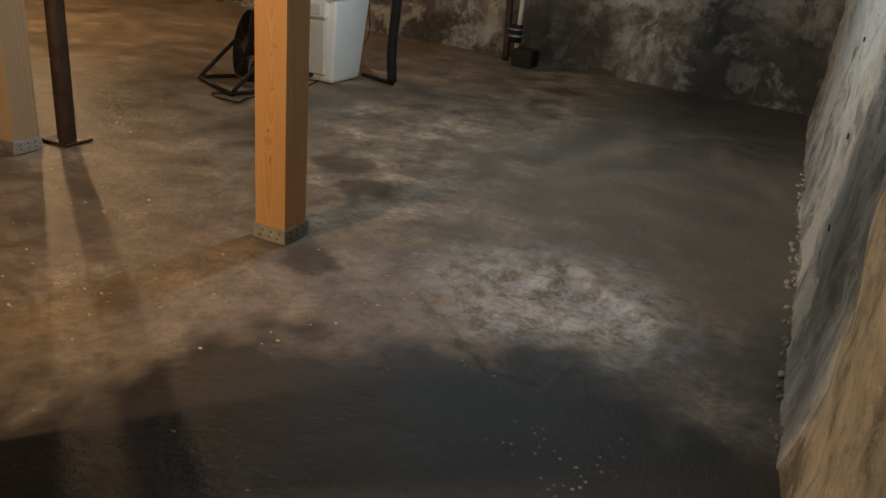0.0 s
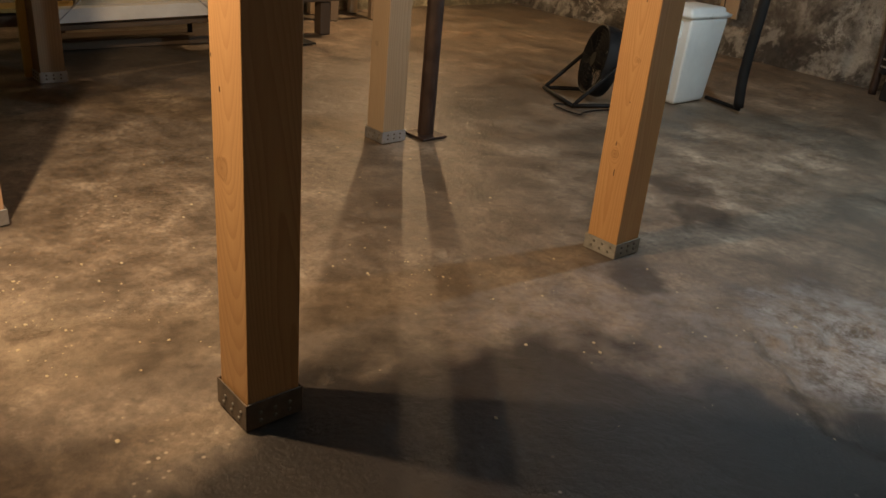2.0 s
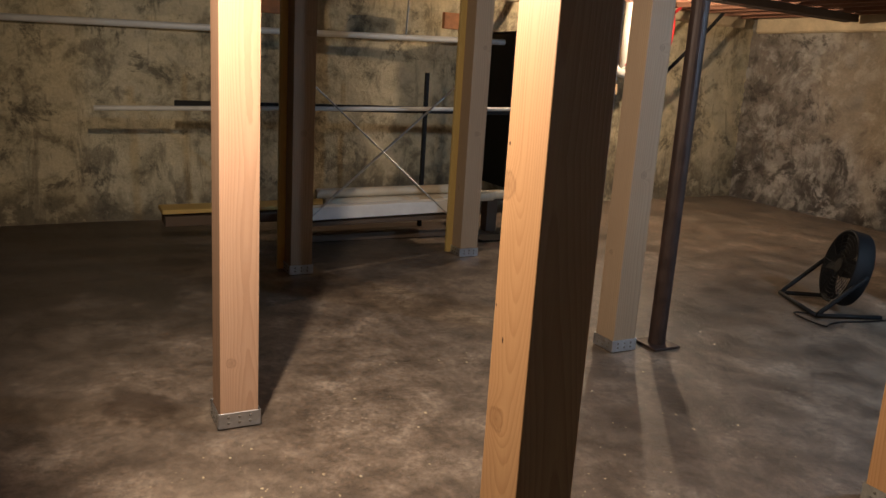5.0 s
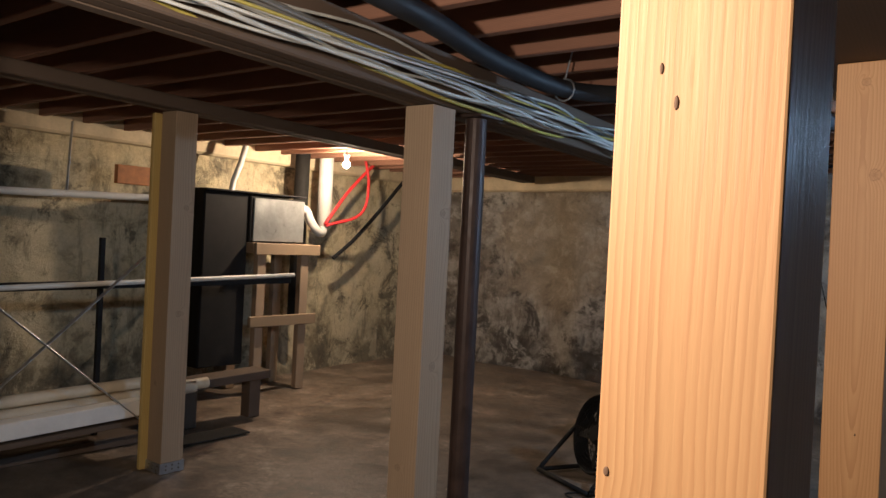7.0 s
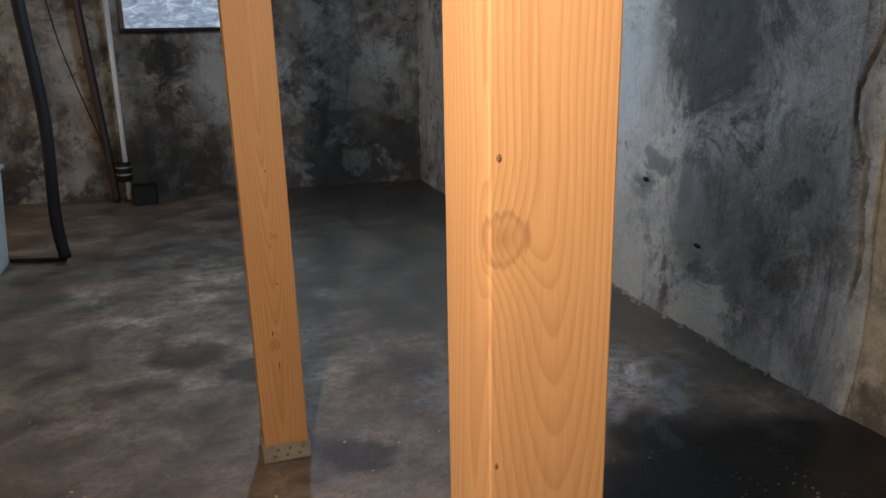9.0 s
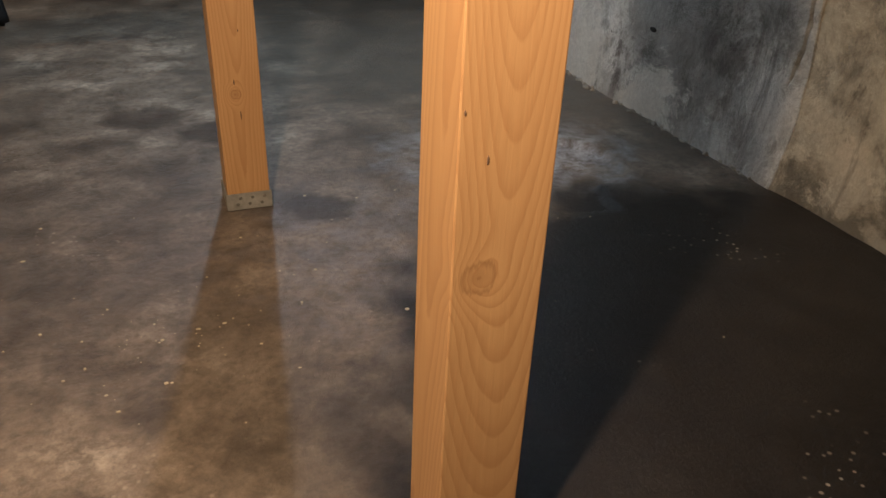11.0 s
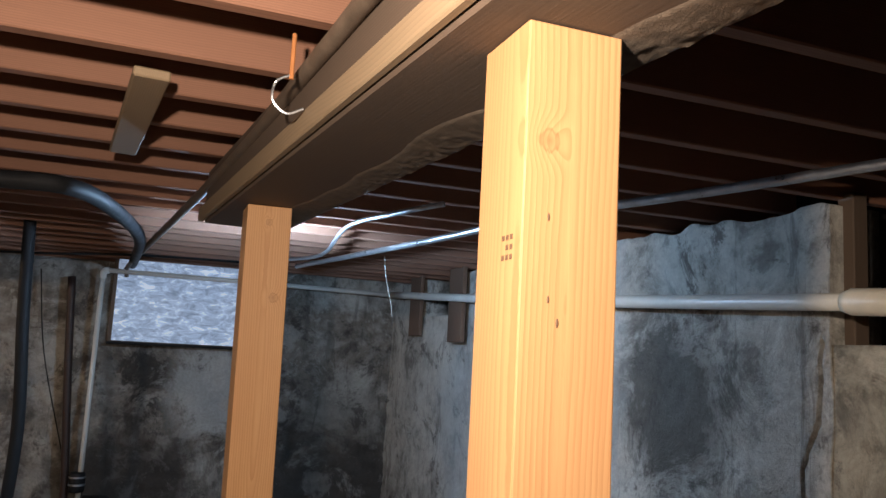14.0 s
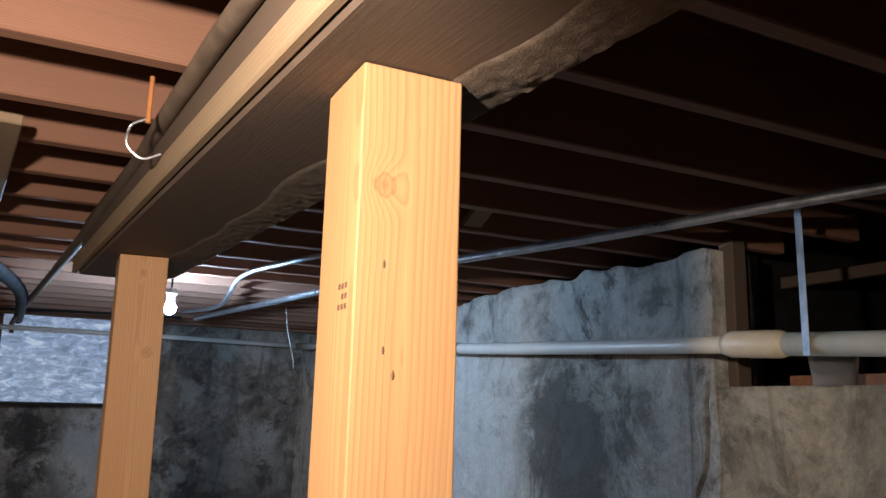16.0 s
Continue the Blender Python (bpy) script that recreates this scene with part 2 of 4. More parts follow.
def glow(name, colour, watts, radius):
    m, nt, b = mat(name)
    b.inputs["Emission Color"].default_value = (*colour, 1)
    b.inputs["Emission Strength"].default_value = watts / (4 * math.pi ** 2 * radius ** 2)
    return m


M_FLOOR = floor_material()
M_WALL_R = wall_material("grey_parged_wall", (0.5, 0.48, 0.43), (0.055, 0.042, 0.038), (0.66, 0.65, 0.6), 0.45, 0.45,
                         (((1.77, 2.1, 1.3), 0.5, (0.05, 0.047, 0.042), 0.85), ((1.77, 1.95, 0.45), 0.55, (0.06, 0.055, 0.048), 0.65), ((1.77, 1.55, 0.75), 0.35, (0.06, 0.055, 0.046), 0.5),
                          ((1.74, 3.2, 1.2), 0.75, (0.68, 0.69, 0.66), 0.7), ((1.74, 4.4, 0.9), 0.8, (0.5, 0.52, 0.52), 0.5), ((1.78, 2.75, 0.08), 0.3, (0.6, 0.57, 0.5), 0.8), ((1.78, 2.1, 0.06), 0.26, (0.6, 0.56, 0.48), 0.8)))
M_WALL_RS = wall_material("buff_parged_wall", (0.38, 0.33, 0.24), (0.08, 0.066, 0.048), (0.58, 0.5, 0.37), 0.3)
M_WALL_B = wall_material("stained_stone_wall", (0.21, 0.185, 0.155), (0.035, 0.03, 0.027), (0.52, 0.5, 0.45), 0.6, 0.8,
                         (((-0.45, 6.43, 1.15), 0.3, (0.02, 0.018, 0.016), 0.9), ((-0.44, 6.43, 0.85), 0.2, (0.02, 0.018, 0.016), 0.9), ((0.1, 6.4, 1.0), 0.5, (0.55, 0.55, 0.52), 0.7), ((1.2, 6.38, 0.5), 0.8, (0.03, 0.03, 0.028), 0.5), ((-4.0, 6.7, 1.4), 0.9, (0.5, 0.42, 0.3), 0.5), ((-0.6, 6.43, 0.2), 0.7, (0.03, 0.027, 0.024), 0.7)))
M_WALL_L = wall_material("yellowed_wall", (0.55, 0.47, 0.29), (0.055, 0.045, 0.032), (0.62, 0.54, 0.36), 0.4)
M_CAP = plain("cream_limewash", (0.6, 0.5, 0.33), 0.8, 0, 0.25, 5, 0.5)
FIR_L, FIR_D = (0.53, 0.31, 0.138), (0.34, 0.16, 0.062)
M_P2 = wood_material("new_fir", FIR_L, FIR_D, 38, 0.55, (((-0.055, -0.07, 1.13), 0.03), ((-0.035, -0.07, 1.755), 0.017), ((-0.03, -0.07, 0.64), 0.03)), (0.0, -0.05), 0.0, (0.02, 0.12, 1.12))
M_P1 = wood_material("new_fir_b", (0.58, 0.33, 0.14), (0.38, 0.17, 0.06), 48, 0.55, (((-0.01, -0.07, 0.4), 0.018), ((0.03, -0.07, 1.62), 0.016), ((0.0, -0.07, 1.86), 0.012), ((0.02, -0.07, 0.75), 0.01)), (0.0, -0.05), 0.0, (0.0, 0.05, 1.0))
M_P3 = wood_material("pinkish_fir", (0.56, 0.36, 0.23), (0.38, 0.21, 0.12), 46, 0.6, (((0.07, -0.03, 0.253), 0.02), ((0.02, -0.07, 1.72), 0.02)), (0.02, 0.03))
M_P4 = wood_material("weathered_fir", (0.37, 0.275, 0.18), (0.22, 0.15, 0.092), 34, 0.7, (((0.07, 0.0, 0.9), 0.02), ((-0.02, -0.07, 0.5), 0.015), ((0.07, 0.02, 1.5), 0.018)), (0.2, 0.1))
M_OLD = wood_material("old_beam_wood", (0.12, 0.084, 0.058), (0.085, 0.058, 0.041), 70, 0.8, (), (0.2, 0.3), 0.2)
M_BROWN = wood_material("brown_board_wood", (0.17, 0.105, 0.07), (0.1, 0.06, 0.04), 60, 0.8, (), (0.2, 0.3), 0.2)
M_STRIP = wood_material("pale_lath", (0.3, 0.22, 0.135), (0.22, 0.155, 0.09), 70, 0.7, (), (0.2, 0.1))
M_JOIST = wood_material("red_joist_wood", (0.28, 0.14, 0.085), (0.17, 0.08, 0.05), 60, 0.75, (), (0.2, 0.3), 0.1)
M_BOARD = wood_material("subfloor_wood", (0.16, 0.09, 0.055), (0.09, 0.05, 0.032), 20, 0.8, (), (0.2, 0.3), 0.2)
M_YELLOW = wood_material("yellow_lumber", (0.55, 0.4, 0.13), (0.38, 0.25, 0.07), 30, 0.6)
M_BRACKET = plain("cement_grey_bracket", (0.3, 0.28, 0.24), 0.7, 0.0, 0.4, 25, 0.4)
M_STAINED = plain("stained_bracket", (0.13, 0.098, 0.07), 0.75, 0.0, 0.5, 25, 0.5)
M_NAIL = plain("dull_nail", (0.17, 0.155, 0.13), 0.7, 0.1, 0.3, 30)
M_ZINC = plain("galvanised_steel", (0.55, 0.57, 0.6), 0.35, 0.9, 0.25, 20, 0.15)
M_RUSTPOST = plain("brown_painted_steel", (0.05, 0.03, 0.024), 0.5, 0.3, 0.4, 12, 0.3)
M_OLDPIPE = plain("brown_iron_pipe", (0.17, 0.125, 0.09), 0.55, 0.2, 0.4, 12, 0.3)
M_PVC = plain("white_pvc", (0.72, 0.71, 0.66), 0.35, 0, 0.12, 5)
M_PVC_OLD = plain("cream_pvc", (0.66, 0.57, 0.42), 0.4, 0, 0.15, 5)
M_BLACK = plain("black_plastic", (0.014, 0.014, 0.015), 0.6, 0, 0.3, 12)
M_ABS = plain("black_drain_pipe", (0.024, 0.025, 0.028), 0.55, 0, 0.4, 9, 0.2)
M_BIN = plain("white_bin_plastic", (0.74, 0.76, 0.74), 0.35, 0, 0.08, 6, 0.05)
M_BINGREY = plain("grey_bin_plastic", (0.55, 0.57, 0.55), 0.45, 0, 0.1, 6, 0.05)
M_GREYBOX = plain("grey_enamel", (0.33, 0.36, 0.38), 0.4, 0.2, 0.15, 8)
M_CRUST = plain("crumbling_plaster", (0.34, 0.31, 0.26), 0.9, 0, 0.4, 18, 0.6)
M_GRIT = plain("dusty_mortar", (0.13, 0.098, 0.07), 0.95, 0, 0.5, 30, 0.8)
M_CARD = plain("grey_sheet_metal", (0.32, 0.33, 0.32), 0.35, 0.5, 0.25, 8)
# also on the crawl space and window recess, where the black stands for shade
M_DARK = plain("soot_and_shade_black", (0.02, 0.019, 0.018), 0.7, 0, 0.4, 10, 0.3)
M_WHITEBOARD = plain("white_painted_board", (0.72, 0.71, 0.68), 0.5, 0, 0.1, 7)
M_RED = plain("red_tube", (0.62, 0.03, 0.03), 0.4, 0, 0.1, 8)
M_ORANGE = plain("orange_lumber", (0.5, 0.2, 0.06), 0.6, 0, 0.3, 14)
M_CABLE_Y = plain("yellow_cable", (0.5, 0.42, 0.09), 0.45, 0, 0.25, 6)
M_CABLE_W = plain("white_cable", (0.6, 0.6, 0.55), 0.45, 0, 0.25, 6)
M_CABLE_G = plain("grey_cable", (0.2, 0.2, 0.19), 0.5, 0, 0.25, 6)
M_BRICK = plain("brown_brick", (0.28, 0.13, 0.07), 0.85, 0, 0.35, 20, 0.5)
M_INK = plain("stamp_ink", (0.16, 0.09, 0.05), 0.8, 0, 0.2, 20)
M_RUBBLE = plain("dry_earth", (0.2, 0.17, 0.13), 0.95, 0, 0.4, 6, 0.8)

for dull in (M_BLACK, M_ABS, M_DARK):
    dull.node_tree.nodes["Principled BSDF"].inputs["Specular IOR Level"].default_value = 0.2


def sheet_material():
    m, nt, b = mat("crinkled_plastic_sheet", 0.3, 0.0)
    p = coords(nt, shift=False)
    n = noise_tex(nt, coords(nt, (1, 1, 2.4), shift=False), 8, 8, 0.72, 0.8)
    col = ramp(nt, n, [(0.36, (0.2, 0.24, 0.31)), (0.53, (0.42, 0.48, 0.58)), (0.6, (0.62, 0.68, 0.76)), (0.65, (0.95, 0.95, 0.95))])
    nt.links.new(col, b.inputs["Base Color"])
    nt.links.new(ramp(nt, n, [(0.35, 0.28), (0.65, 0.5)]), b.inputs["Roughness"])
    bump(nt, b, n, 0.9, 0.03)
    nt.links.new(col, b.inputs["Emission Color"])
    b.inputs["Emission Strength"].default_value = 0.5
    return m


M_SHEET = sheet_material()
m_clear, nt_clear, b_clear = mat("clear_plastic", 0.12)
b_clear.inputs["Transmission Weight"].default_value = 0.85
b_clear.inputs["Base Color"].default_value = (0.85, 0.88, 0.9, 1)
b_clear.inputs["IOR"].default_value = 1.2
M_CLEAR = m_clear

# ---- mesh helpers ----


def finish(name, bm, material, smooth=False):
    me = bpy.data.meshes.new(name)
    bm.to_mesh(me)
    bm.free()
    me.materials.append(material)
    if smooth:
        for f in me.polygons:
            f.use_smooth = True
    return me


def part(name, bm, material, parent, label="", smooth=False):
    ob = new(name, finish(name, bm, material, smooth))
    ob.parent = parent
    if label:
        ob["label"] = label
    return ob


def thing(name, bm, material, label, category, group="", kind="", smooth=False):
    return tagged(new(name, finish(name, bm, material, smooth)), label, category, group, kind)


def base(name, at, label, category, group="", kind=""):
    ob = new(name)
    ob.empty_display_size = 0.1
    ob.location = at
    return tagged(ob, label, category, group, kind)


def box(lo, hi, bev=0.004, bm=None, m=None, seg=1):
    bm = bm or bmesh.new()
    c = [(a + b) / 2 for a, b in zip(lo, hi)]
    s = [b - a for a, b in zip(lo, hi)]
    made = bmesh.ops.create_cube(bm, size=1, matrix=Matrix.LocRotScale(c, None, s))
    vs = made["verts"]
    if bev:
        es = list({e for v in vs for e in v.link_edges})
        r = bmesh.ops.bevel(bm, geom=es, offset=bev, segments=seg, affect="EDGES", profile=0.5)
        vs = list({v for f in r["faces"] for v in f.verts} | {v for v in vs if v.is_valid})
    if m:
        bmesh.ops.transform(bm, matrix=m, verts=vs)
    return bm


def beam_box(a, b, w, h, bev=0.004, bm=None, sag=0.0):
    """A bar from a to b, its length along z of its own frame; w across, h up."""
    a, b = Vector(a), Vector(b)
    d = b - a
    side = d.cross(Vector((0, 0, 1)))
    side = side.normalized() if side.length > 1e-6 else Vector((1, 0, 0))
    up = side.cross(d).normalized()
    rot = Matrix((side, up, d.normalized())).transposed().to_4x4()
    m = Matrix.Translation(a) @ rot
    return box((-w / 2, -h / 2, 0), (w / 2, h / 2, d.length), bev, bm), m


def bar(name, a, b, w, h, material, label, category, parent=None, group="", bev=0.004, kind=""):
    bm, m = beam_box(a, b, w, h, bev)
    if parent:
        ob = part(name, bm, material, parent, label)
        ob.matrix_local = Matrix.Translation(-parent.location) @ m
    else:
        ob = thing(name, bm, material, label, category, group, kind)
        ob.matrix_world = m
    return ob


def tube(points, r, sides=10, bm=None, closed=False, caps=True):
    """A round tube swept along points."""
    bm = bm or bmesh.new()
    pts = [Vector(p) for p in points]
    n = len(pts)
    rings = []
    ref = Vector((0.31, 0.17, 0.93)).normalized()
    for i, p in enumerate(pts):
        if closed:
            t = pts[(i + 1) % n] - pts[i - 1]
        else:
            t = pts[min(i + 1, n - 1)] - pts[max(i - 1, 0)]
        t.normalize()
        u = t.cross(ref).normalized()
        v = t.cross(u)
        rr = r[i] if isinstance(r, (list, tuple)) else r
        rings.append([bm.verts.new(p + rr * (math.cos(2 * math.pi * k / sides) * u + math.sin(2 * math.pi * k / sides) * v)) for k in range(sides)])
    for i in range(n if closed else n - 1):
        a, b = rings[i], rings[(i + 1) % n]
        for k in range(sides):
            bm.faces.new((a[k], a[(k + 1) % sides], b[(k + 1) % sides], b[k]))
    if caps and not closed:
        bm.faces.new(rings[0][::-1])
        bm.faces.new(rings[-1])
    bmesh.ops.recalc_face_normals(bm, faces=bm.faces)
    return bm


def smooth_path(points, steps=8):
    """A rounded line through the points."""
    p = [Vector(q) for q in points]
    p = [2 * p[0] - p[1], *p, 2 * p[-1] - p[-2]]
    out = []
    for i in range(1, len(p) - 2):
        for k in range(steps):
            t = k / steps
            a, b, c, d = p[i - 1], p[i], p[i + 1], p[i + 2]
            out.append(0.5 * (2 * b + (c - a) * t + (2 * a - 5 * b + 4 * c - d) * t * t + (3 * b - a - 3 * c + d) * t ** 3))
    return out + [p[-2]]


def lathe(profile, sides=24, bm=None, m=None):
    """A turned shape: rows of radius and height round z."""
    bm = bm or bmesh.new()
    rings = [[bm.verts.new((r * math.cos(2 * math.pi * k / sides), r * math.sin(2 * math.pi * k / sides), z)) for k in range(sides)] for r, z in profile]
    for a, b in zip(rings, rings[1:]):
        for k in range(sides):
            bm.faces.new((a[k], a[(k + 1) % sides], b[(k + 1) % sides], b[k]))
    if m:
        bmesh.ops.transform(bm, matrix=m, verts=[v for r in rings for v in r])
    return bm


def rough_wall(name, a, b, z0, z1, material, label, amp=0.02, cell=0.05, thick=0.25, holes=(), grooves=(), ragged=0.0, slope=0.0, stones=0.0):
    """A wall from a to b (its room side on the left of that way), uneven, with openings and cracks.
    holes: along, along, low, high. grooves: (points along the wall, width, depth)."""
    a, b = Vector((*a, 0)), Vector((*b, 0))
    d = (b - a).normalized()
    out = Vector((-d.y, d.x, 0))
    length = (b - a).length
    cuts = sorted({0.0, length, *[h[0] for h in holes], *[h[1] for h in holes]})
    zcuts = sorted({z0, z1, *[h[2] for h in holes], *[h[3] for h in holes]})

    def split(c):
        r = []
        for p, q in zip(c, c[1:]):
            n = max(1, round((q - p) / cell))
            r += [p + (q - p) * i / n for i in range(n)]
        return r + [c[-1]]
    ss, zs = split(cuts), split(zcuts)
    for pts, w, dep in grooves:
        lo, hi = min(q[0] for q in pts) - 0.03, max(q[0] for q in pts) + 0.03
        ss = [q for q in ss if not lo < q < hi or q == length] + [q for q in np.arange(lo, hi, 0.005) if q < length - 0.002]
    ss = sorted(set(ss))

    def depth(s, z):
        p = a + d * s + Vector((0, 0, z))
        v = amp * (noise.fractal(p * 1.6, 1.0, 2.0, 4) + 0.35 * noise.fractal(p * 7, 1.0, 2.0, 3))
        v += slope * max(0.0, 0.5 - z) ** 2
        if stones:
            q = Vector((s * 2.9 + 0.5 * noise.noise(p * 3), z * 6.2 + 0.35 * noise.noise(p * 2.3), 0.0))
            near_two = noise.voronoi(q)[0]
            bare = min(1.0, max(0.0, 0.6 + 1.6 * noise.noise(p * 1.1 + Vector((3, 1, 8)))))
            v += stones * bare * (min(1.0, (near_two[1] - near_two[0]) / 0.22) - 1.0)
        for pts, w, dep in grooves:
            for (s0, g0), (s1, g1) in zip(pts, pts[1:]):
                if min(g0, g1) <= z <= max(g0, g1) and g0 != g1:
                    c = s0 + (s1 - s0) * (z - g0) / (g1 - g0) + 0.012 * noise.noise(Vector((z * 14, 3.0, 0))) + 0.012 * noise.noise(Vector((z * 45, 5.0, 0)))
                    v -= dep * max(0.0, 1 - abs(s - c) / w)
        return v
    verts, faces = [], []
    ns, nz = len(ss), len(zs)
    for back in (0, 1):
        for s in ss:
            for j, z in enumerate(zs):
                zz = z
                if ragged and j == nz - 1:
                    zz = z + ragged * noise.fractal(Vector((s * 4, 1.7, 0)), 1.0, 2.0, 3)
                p = a + d * s + Vector((0, 0, zz))
                verts.append(p + out * (thick if back else -depth(s, z)))

    def inside(i, j):
        s, z = (ss[i] + ss[i + 1]) / 2, (zs[j] + zs[j + 1]) / 2
        return any(h[0] < s < h[1] and h[2] < z < h[3] for h in holes)
    k = ns * nz
    solid = {(i, j) for i in range(ns - 1) for j in range(nz - 1) if not inside(i, j)}
    for i, j in solid:
        q = [i * nz + j, (i + 1) * nz + j, (i + 1) * nz + j + 1, i * nz + j + 1]
        faces.append(q)
        faces.append([v + k for v in reversed(q)])
        for (di, dj), (u, v) in (((-1, 0), (3, 0)), ((1, 0), (1, 2)), ((0, -1), (0, 1)), ((0, 1), (2, 3))):
            if (i + di, j + dj) not in solid:
                faces.append([q[v], q[u], q[u] + k, q[v] + k])
    me = bpy.data.meshes.new(name)
    me.from_pydata(verts, [], faces)
    me.materials.append(material)
    for f in me.polygons:
        f.use_smooth = True
    return tagged(new(name, me), label, "wall", kind="structure")


# ---- structure ----
def floor_height(x, y):
    p = Vector((x, y, 0))
    z = 0.006 * noise.fractal(p * 0.9, 1.0, 2.0, 3) + 0.0025 * noise.fractal(p * 7, 1.0, 2.0, 3)
    # broken skin of the screed, a shallow ledge
    r = (p - Vector((0.98, 1.62, 0))).length + 0.22 * noise.fractal(p * 4.5, 1.0, 2.0, 4)
    return z - 0.022 * min(1.0, max(0.0, (0.36 - r) / 0.02)) - 0.006


xs = np.concatenate([np.arange(-6.6, -0.4, 0.07), np.arange(-0.4, 1.9, 0.022), np.arange(1.9, 2.4, 0.07)])
ys = np.concatenate([np.arange(-3.4, 0.6, 0.07), np.arange(0.6, 2.5, 0.022), np.arange(2.5, 7.3, 0.07)])
fv = [(x, y, floor_height(x, y)) for x in xs for y in ys]
ny = len(ys)
ff = [(i * ny + j, (i + 1) * ny + j, (i + 1) * ny + j + 1, i * ny + j + 1) for i in range(len(xs) - 1) for j in range(ny - 1)]
fm = bpy.data.meshes.new("floor")
fm.from_pydata(fv, [], ff)
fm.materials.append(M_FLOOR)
for f in fm.polygons:
    f.use_smooth = True
tagged(new("floor", fm), "damp stained bare concrete basement floor with spalled patch and painted-in corner shade", "floor", kind="structure")

XR = 1.77
rough_wall("wall_right", (1.72, 6.62), (1.8, 1.2), -0.1, 2.1, M_WALL_R, "grey parged basement wall with damp stains and chips", 0.026, 0.022,
           holes=((1.12, 1.84, 1.78, 2.1),), ragged=0.04, slope=0.12,
           grooves=((((5.39, 1.6), (5.35, 1.29), (5.29, 1.12), (5.31, 1.0), (5.37, 0.85), (5.38, 0.6), (5.34, 0.4)), 0.008, 0.07),))
rough_wall("wall_right_low", (1.805, 1.22), (1.86, -3.3), -0.1, 1.58, M_WALL_RS, "buff parged half-height wall with a ledge", 0.022, 0.035, slope=0.12, thick=0.3)
rough_wall("wall_back", (-6.1, 6.86), (2.1, 6.34), -0.1, 2.22, M_WALL_B, "stained rubble stone wall with flaking plaster", 0.035, 0.03, stones=0.035,
           holes=((5.31, 6.44, 1.42, 2.17),), ragged=0.03, slope=0.2)
rough_wall("wall_left", (-5.2, -3.3), (-5.85, 7.0), -0.1, 2.22, M_WALL_L, "yellowed flaking plaster wall with dark damp foot", 0.03, 0.05, slope=0.2, stones=0.02)
rough_wall("wall_front", (2.2, -3.2), (-5.6, -3.2), -0.1, 2.22, M_WALL_B, "stained plaster wall", 0.03, 0.1)
# closing walls of the crawl space, its darkness put into their near-black colour
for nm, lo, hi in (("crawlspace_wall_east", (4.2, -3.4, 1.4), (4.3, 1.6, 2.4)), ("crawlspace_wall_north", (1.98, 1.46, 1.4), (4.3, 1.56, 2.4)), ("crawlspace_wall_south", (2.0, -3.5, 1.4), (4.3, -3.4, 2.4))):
    thing(nm, box(lo, hi, 0), M_DARK, "crawl space wall coloured near-black for shade", "wall", kind="structure")
thing("crawlspace_ground", box((2.06, -3.4, 1.3), (4.3, 1.5, 1.56), 0), M_RUBBLE, "dry earth floor of the crawl space", "ground", kind="structure")
# boxes behind the window opening, coloured near-black in place of shade
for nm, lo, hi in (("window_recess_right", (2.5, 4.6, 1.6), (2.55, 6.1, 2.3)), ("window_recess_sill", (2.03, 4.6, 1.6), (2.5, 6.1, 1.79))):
    thing(nm, box(lo, hi, 0), M_DARK, "window recess coloured near-black for shade", "wall", kind="structure")

# ceiling: boards over joists that run across
thing("ceiling", box((-6.2, -3.5, 2.32), (4.4, 7.2, 2.36), 0), M_BOARD, "dark subfloor boards over the joists", "ceiling", kind="structure")
J0, JSTEP = 0.23, 0.33
jme, jm0 = beam_box((-6.1, 0, 2.22), (2.2, 0, 2.22), 0.045, 0.2, 0.004)
joist_mesh = finish("joist", jme, M_JOIST)
joists = []
for i in range(-10, 20):
    y = J0 + JSTEP * i + random.uniform(-0.012, 0.012)
    ob = tagged(new("joist", joist_mesh), "reddish old sawn timber floor joist", "joist", "floor joists", "structure")
    ob.matrix_world = Matrix.Translation((0, y, random.uniform(-0.008, 0.006))) @ jm0
    joists.append(y)


def bridging(x, k, tilt):
    """A short diagonal brace between two joists."""
    y0, y1 = joists[k] + 0.025, joists[k + 1] - 0.025
    za, zb = (2.15, 2.28) if tilt else (2.28, 2.15)
    bar("joist_bridging", (x, y0, za), (x, y1, zb), 0.075, 0.03, M_STRIP, "short grey timber brace between joists", "brace", group="joist braces")


for x, k, t in ((-0.49, 10, 1), (-0.2, 9, 0), (1.0, 11, 1), (0.95, 13, 0), (-2.6, 10, 1), (-2.6, 13, 1), (-4.6, 12, 0)):
    bridging(x, k, t)
bar("nailer_board", (-0.545, 0.98, 2.098), (-0.635, 1.86, 2.098), 0.085, 0.025, M_STRIP, "pale board nailed under the joists", "board")


def girder(name, p, slope, y0, y1, w, label, strip=False, low=1.915, high=2.115):
    """A built-up beam of planks on the posts, through p."""
    f = lambda y: (p[0] + slope * (y - p[1]), y, (low + high) / 2)
    ob = base(name, (0, 0, 0), label, "beam", "main beams", "structure")
    n = 1 if strip else 3
    for i in range(n):
        off = (i - (n - 1) / 2) * w / n
        a, b = Vector(f(y0)), Vector(f(y1))
        bar("plank", a + Vector((off, 0, 0)), b + Vector((off, 0, 0.004 * (i % 2))), w / n - 0.004, high - low, M_OLD, "", "", ob, bev=0.006)
    if strip:
        o = Vector((-w / 2 - 0.0105, 0, -0.068))
        bar("lath", Vector(f(y0)) + o, Vector(f(y1)) + o, 0.02, 0.055, M_STRIP, "pale lath along the beam side", "", ob)
    return f


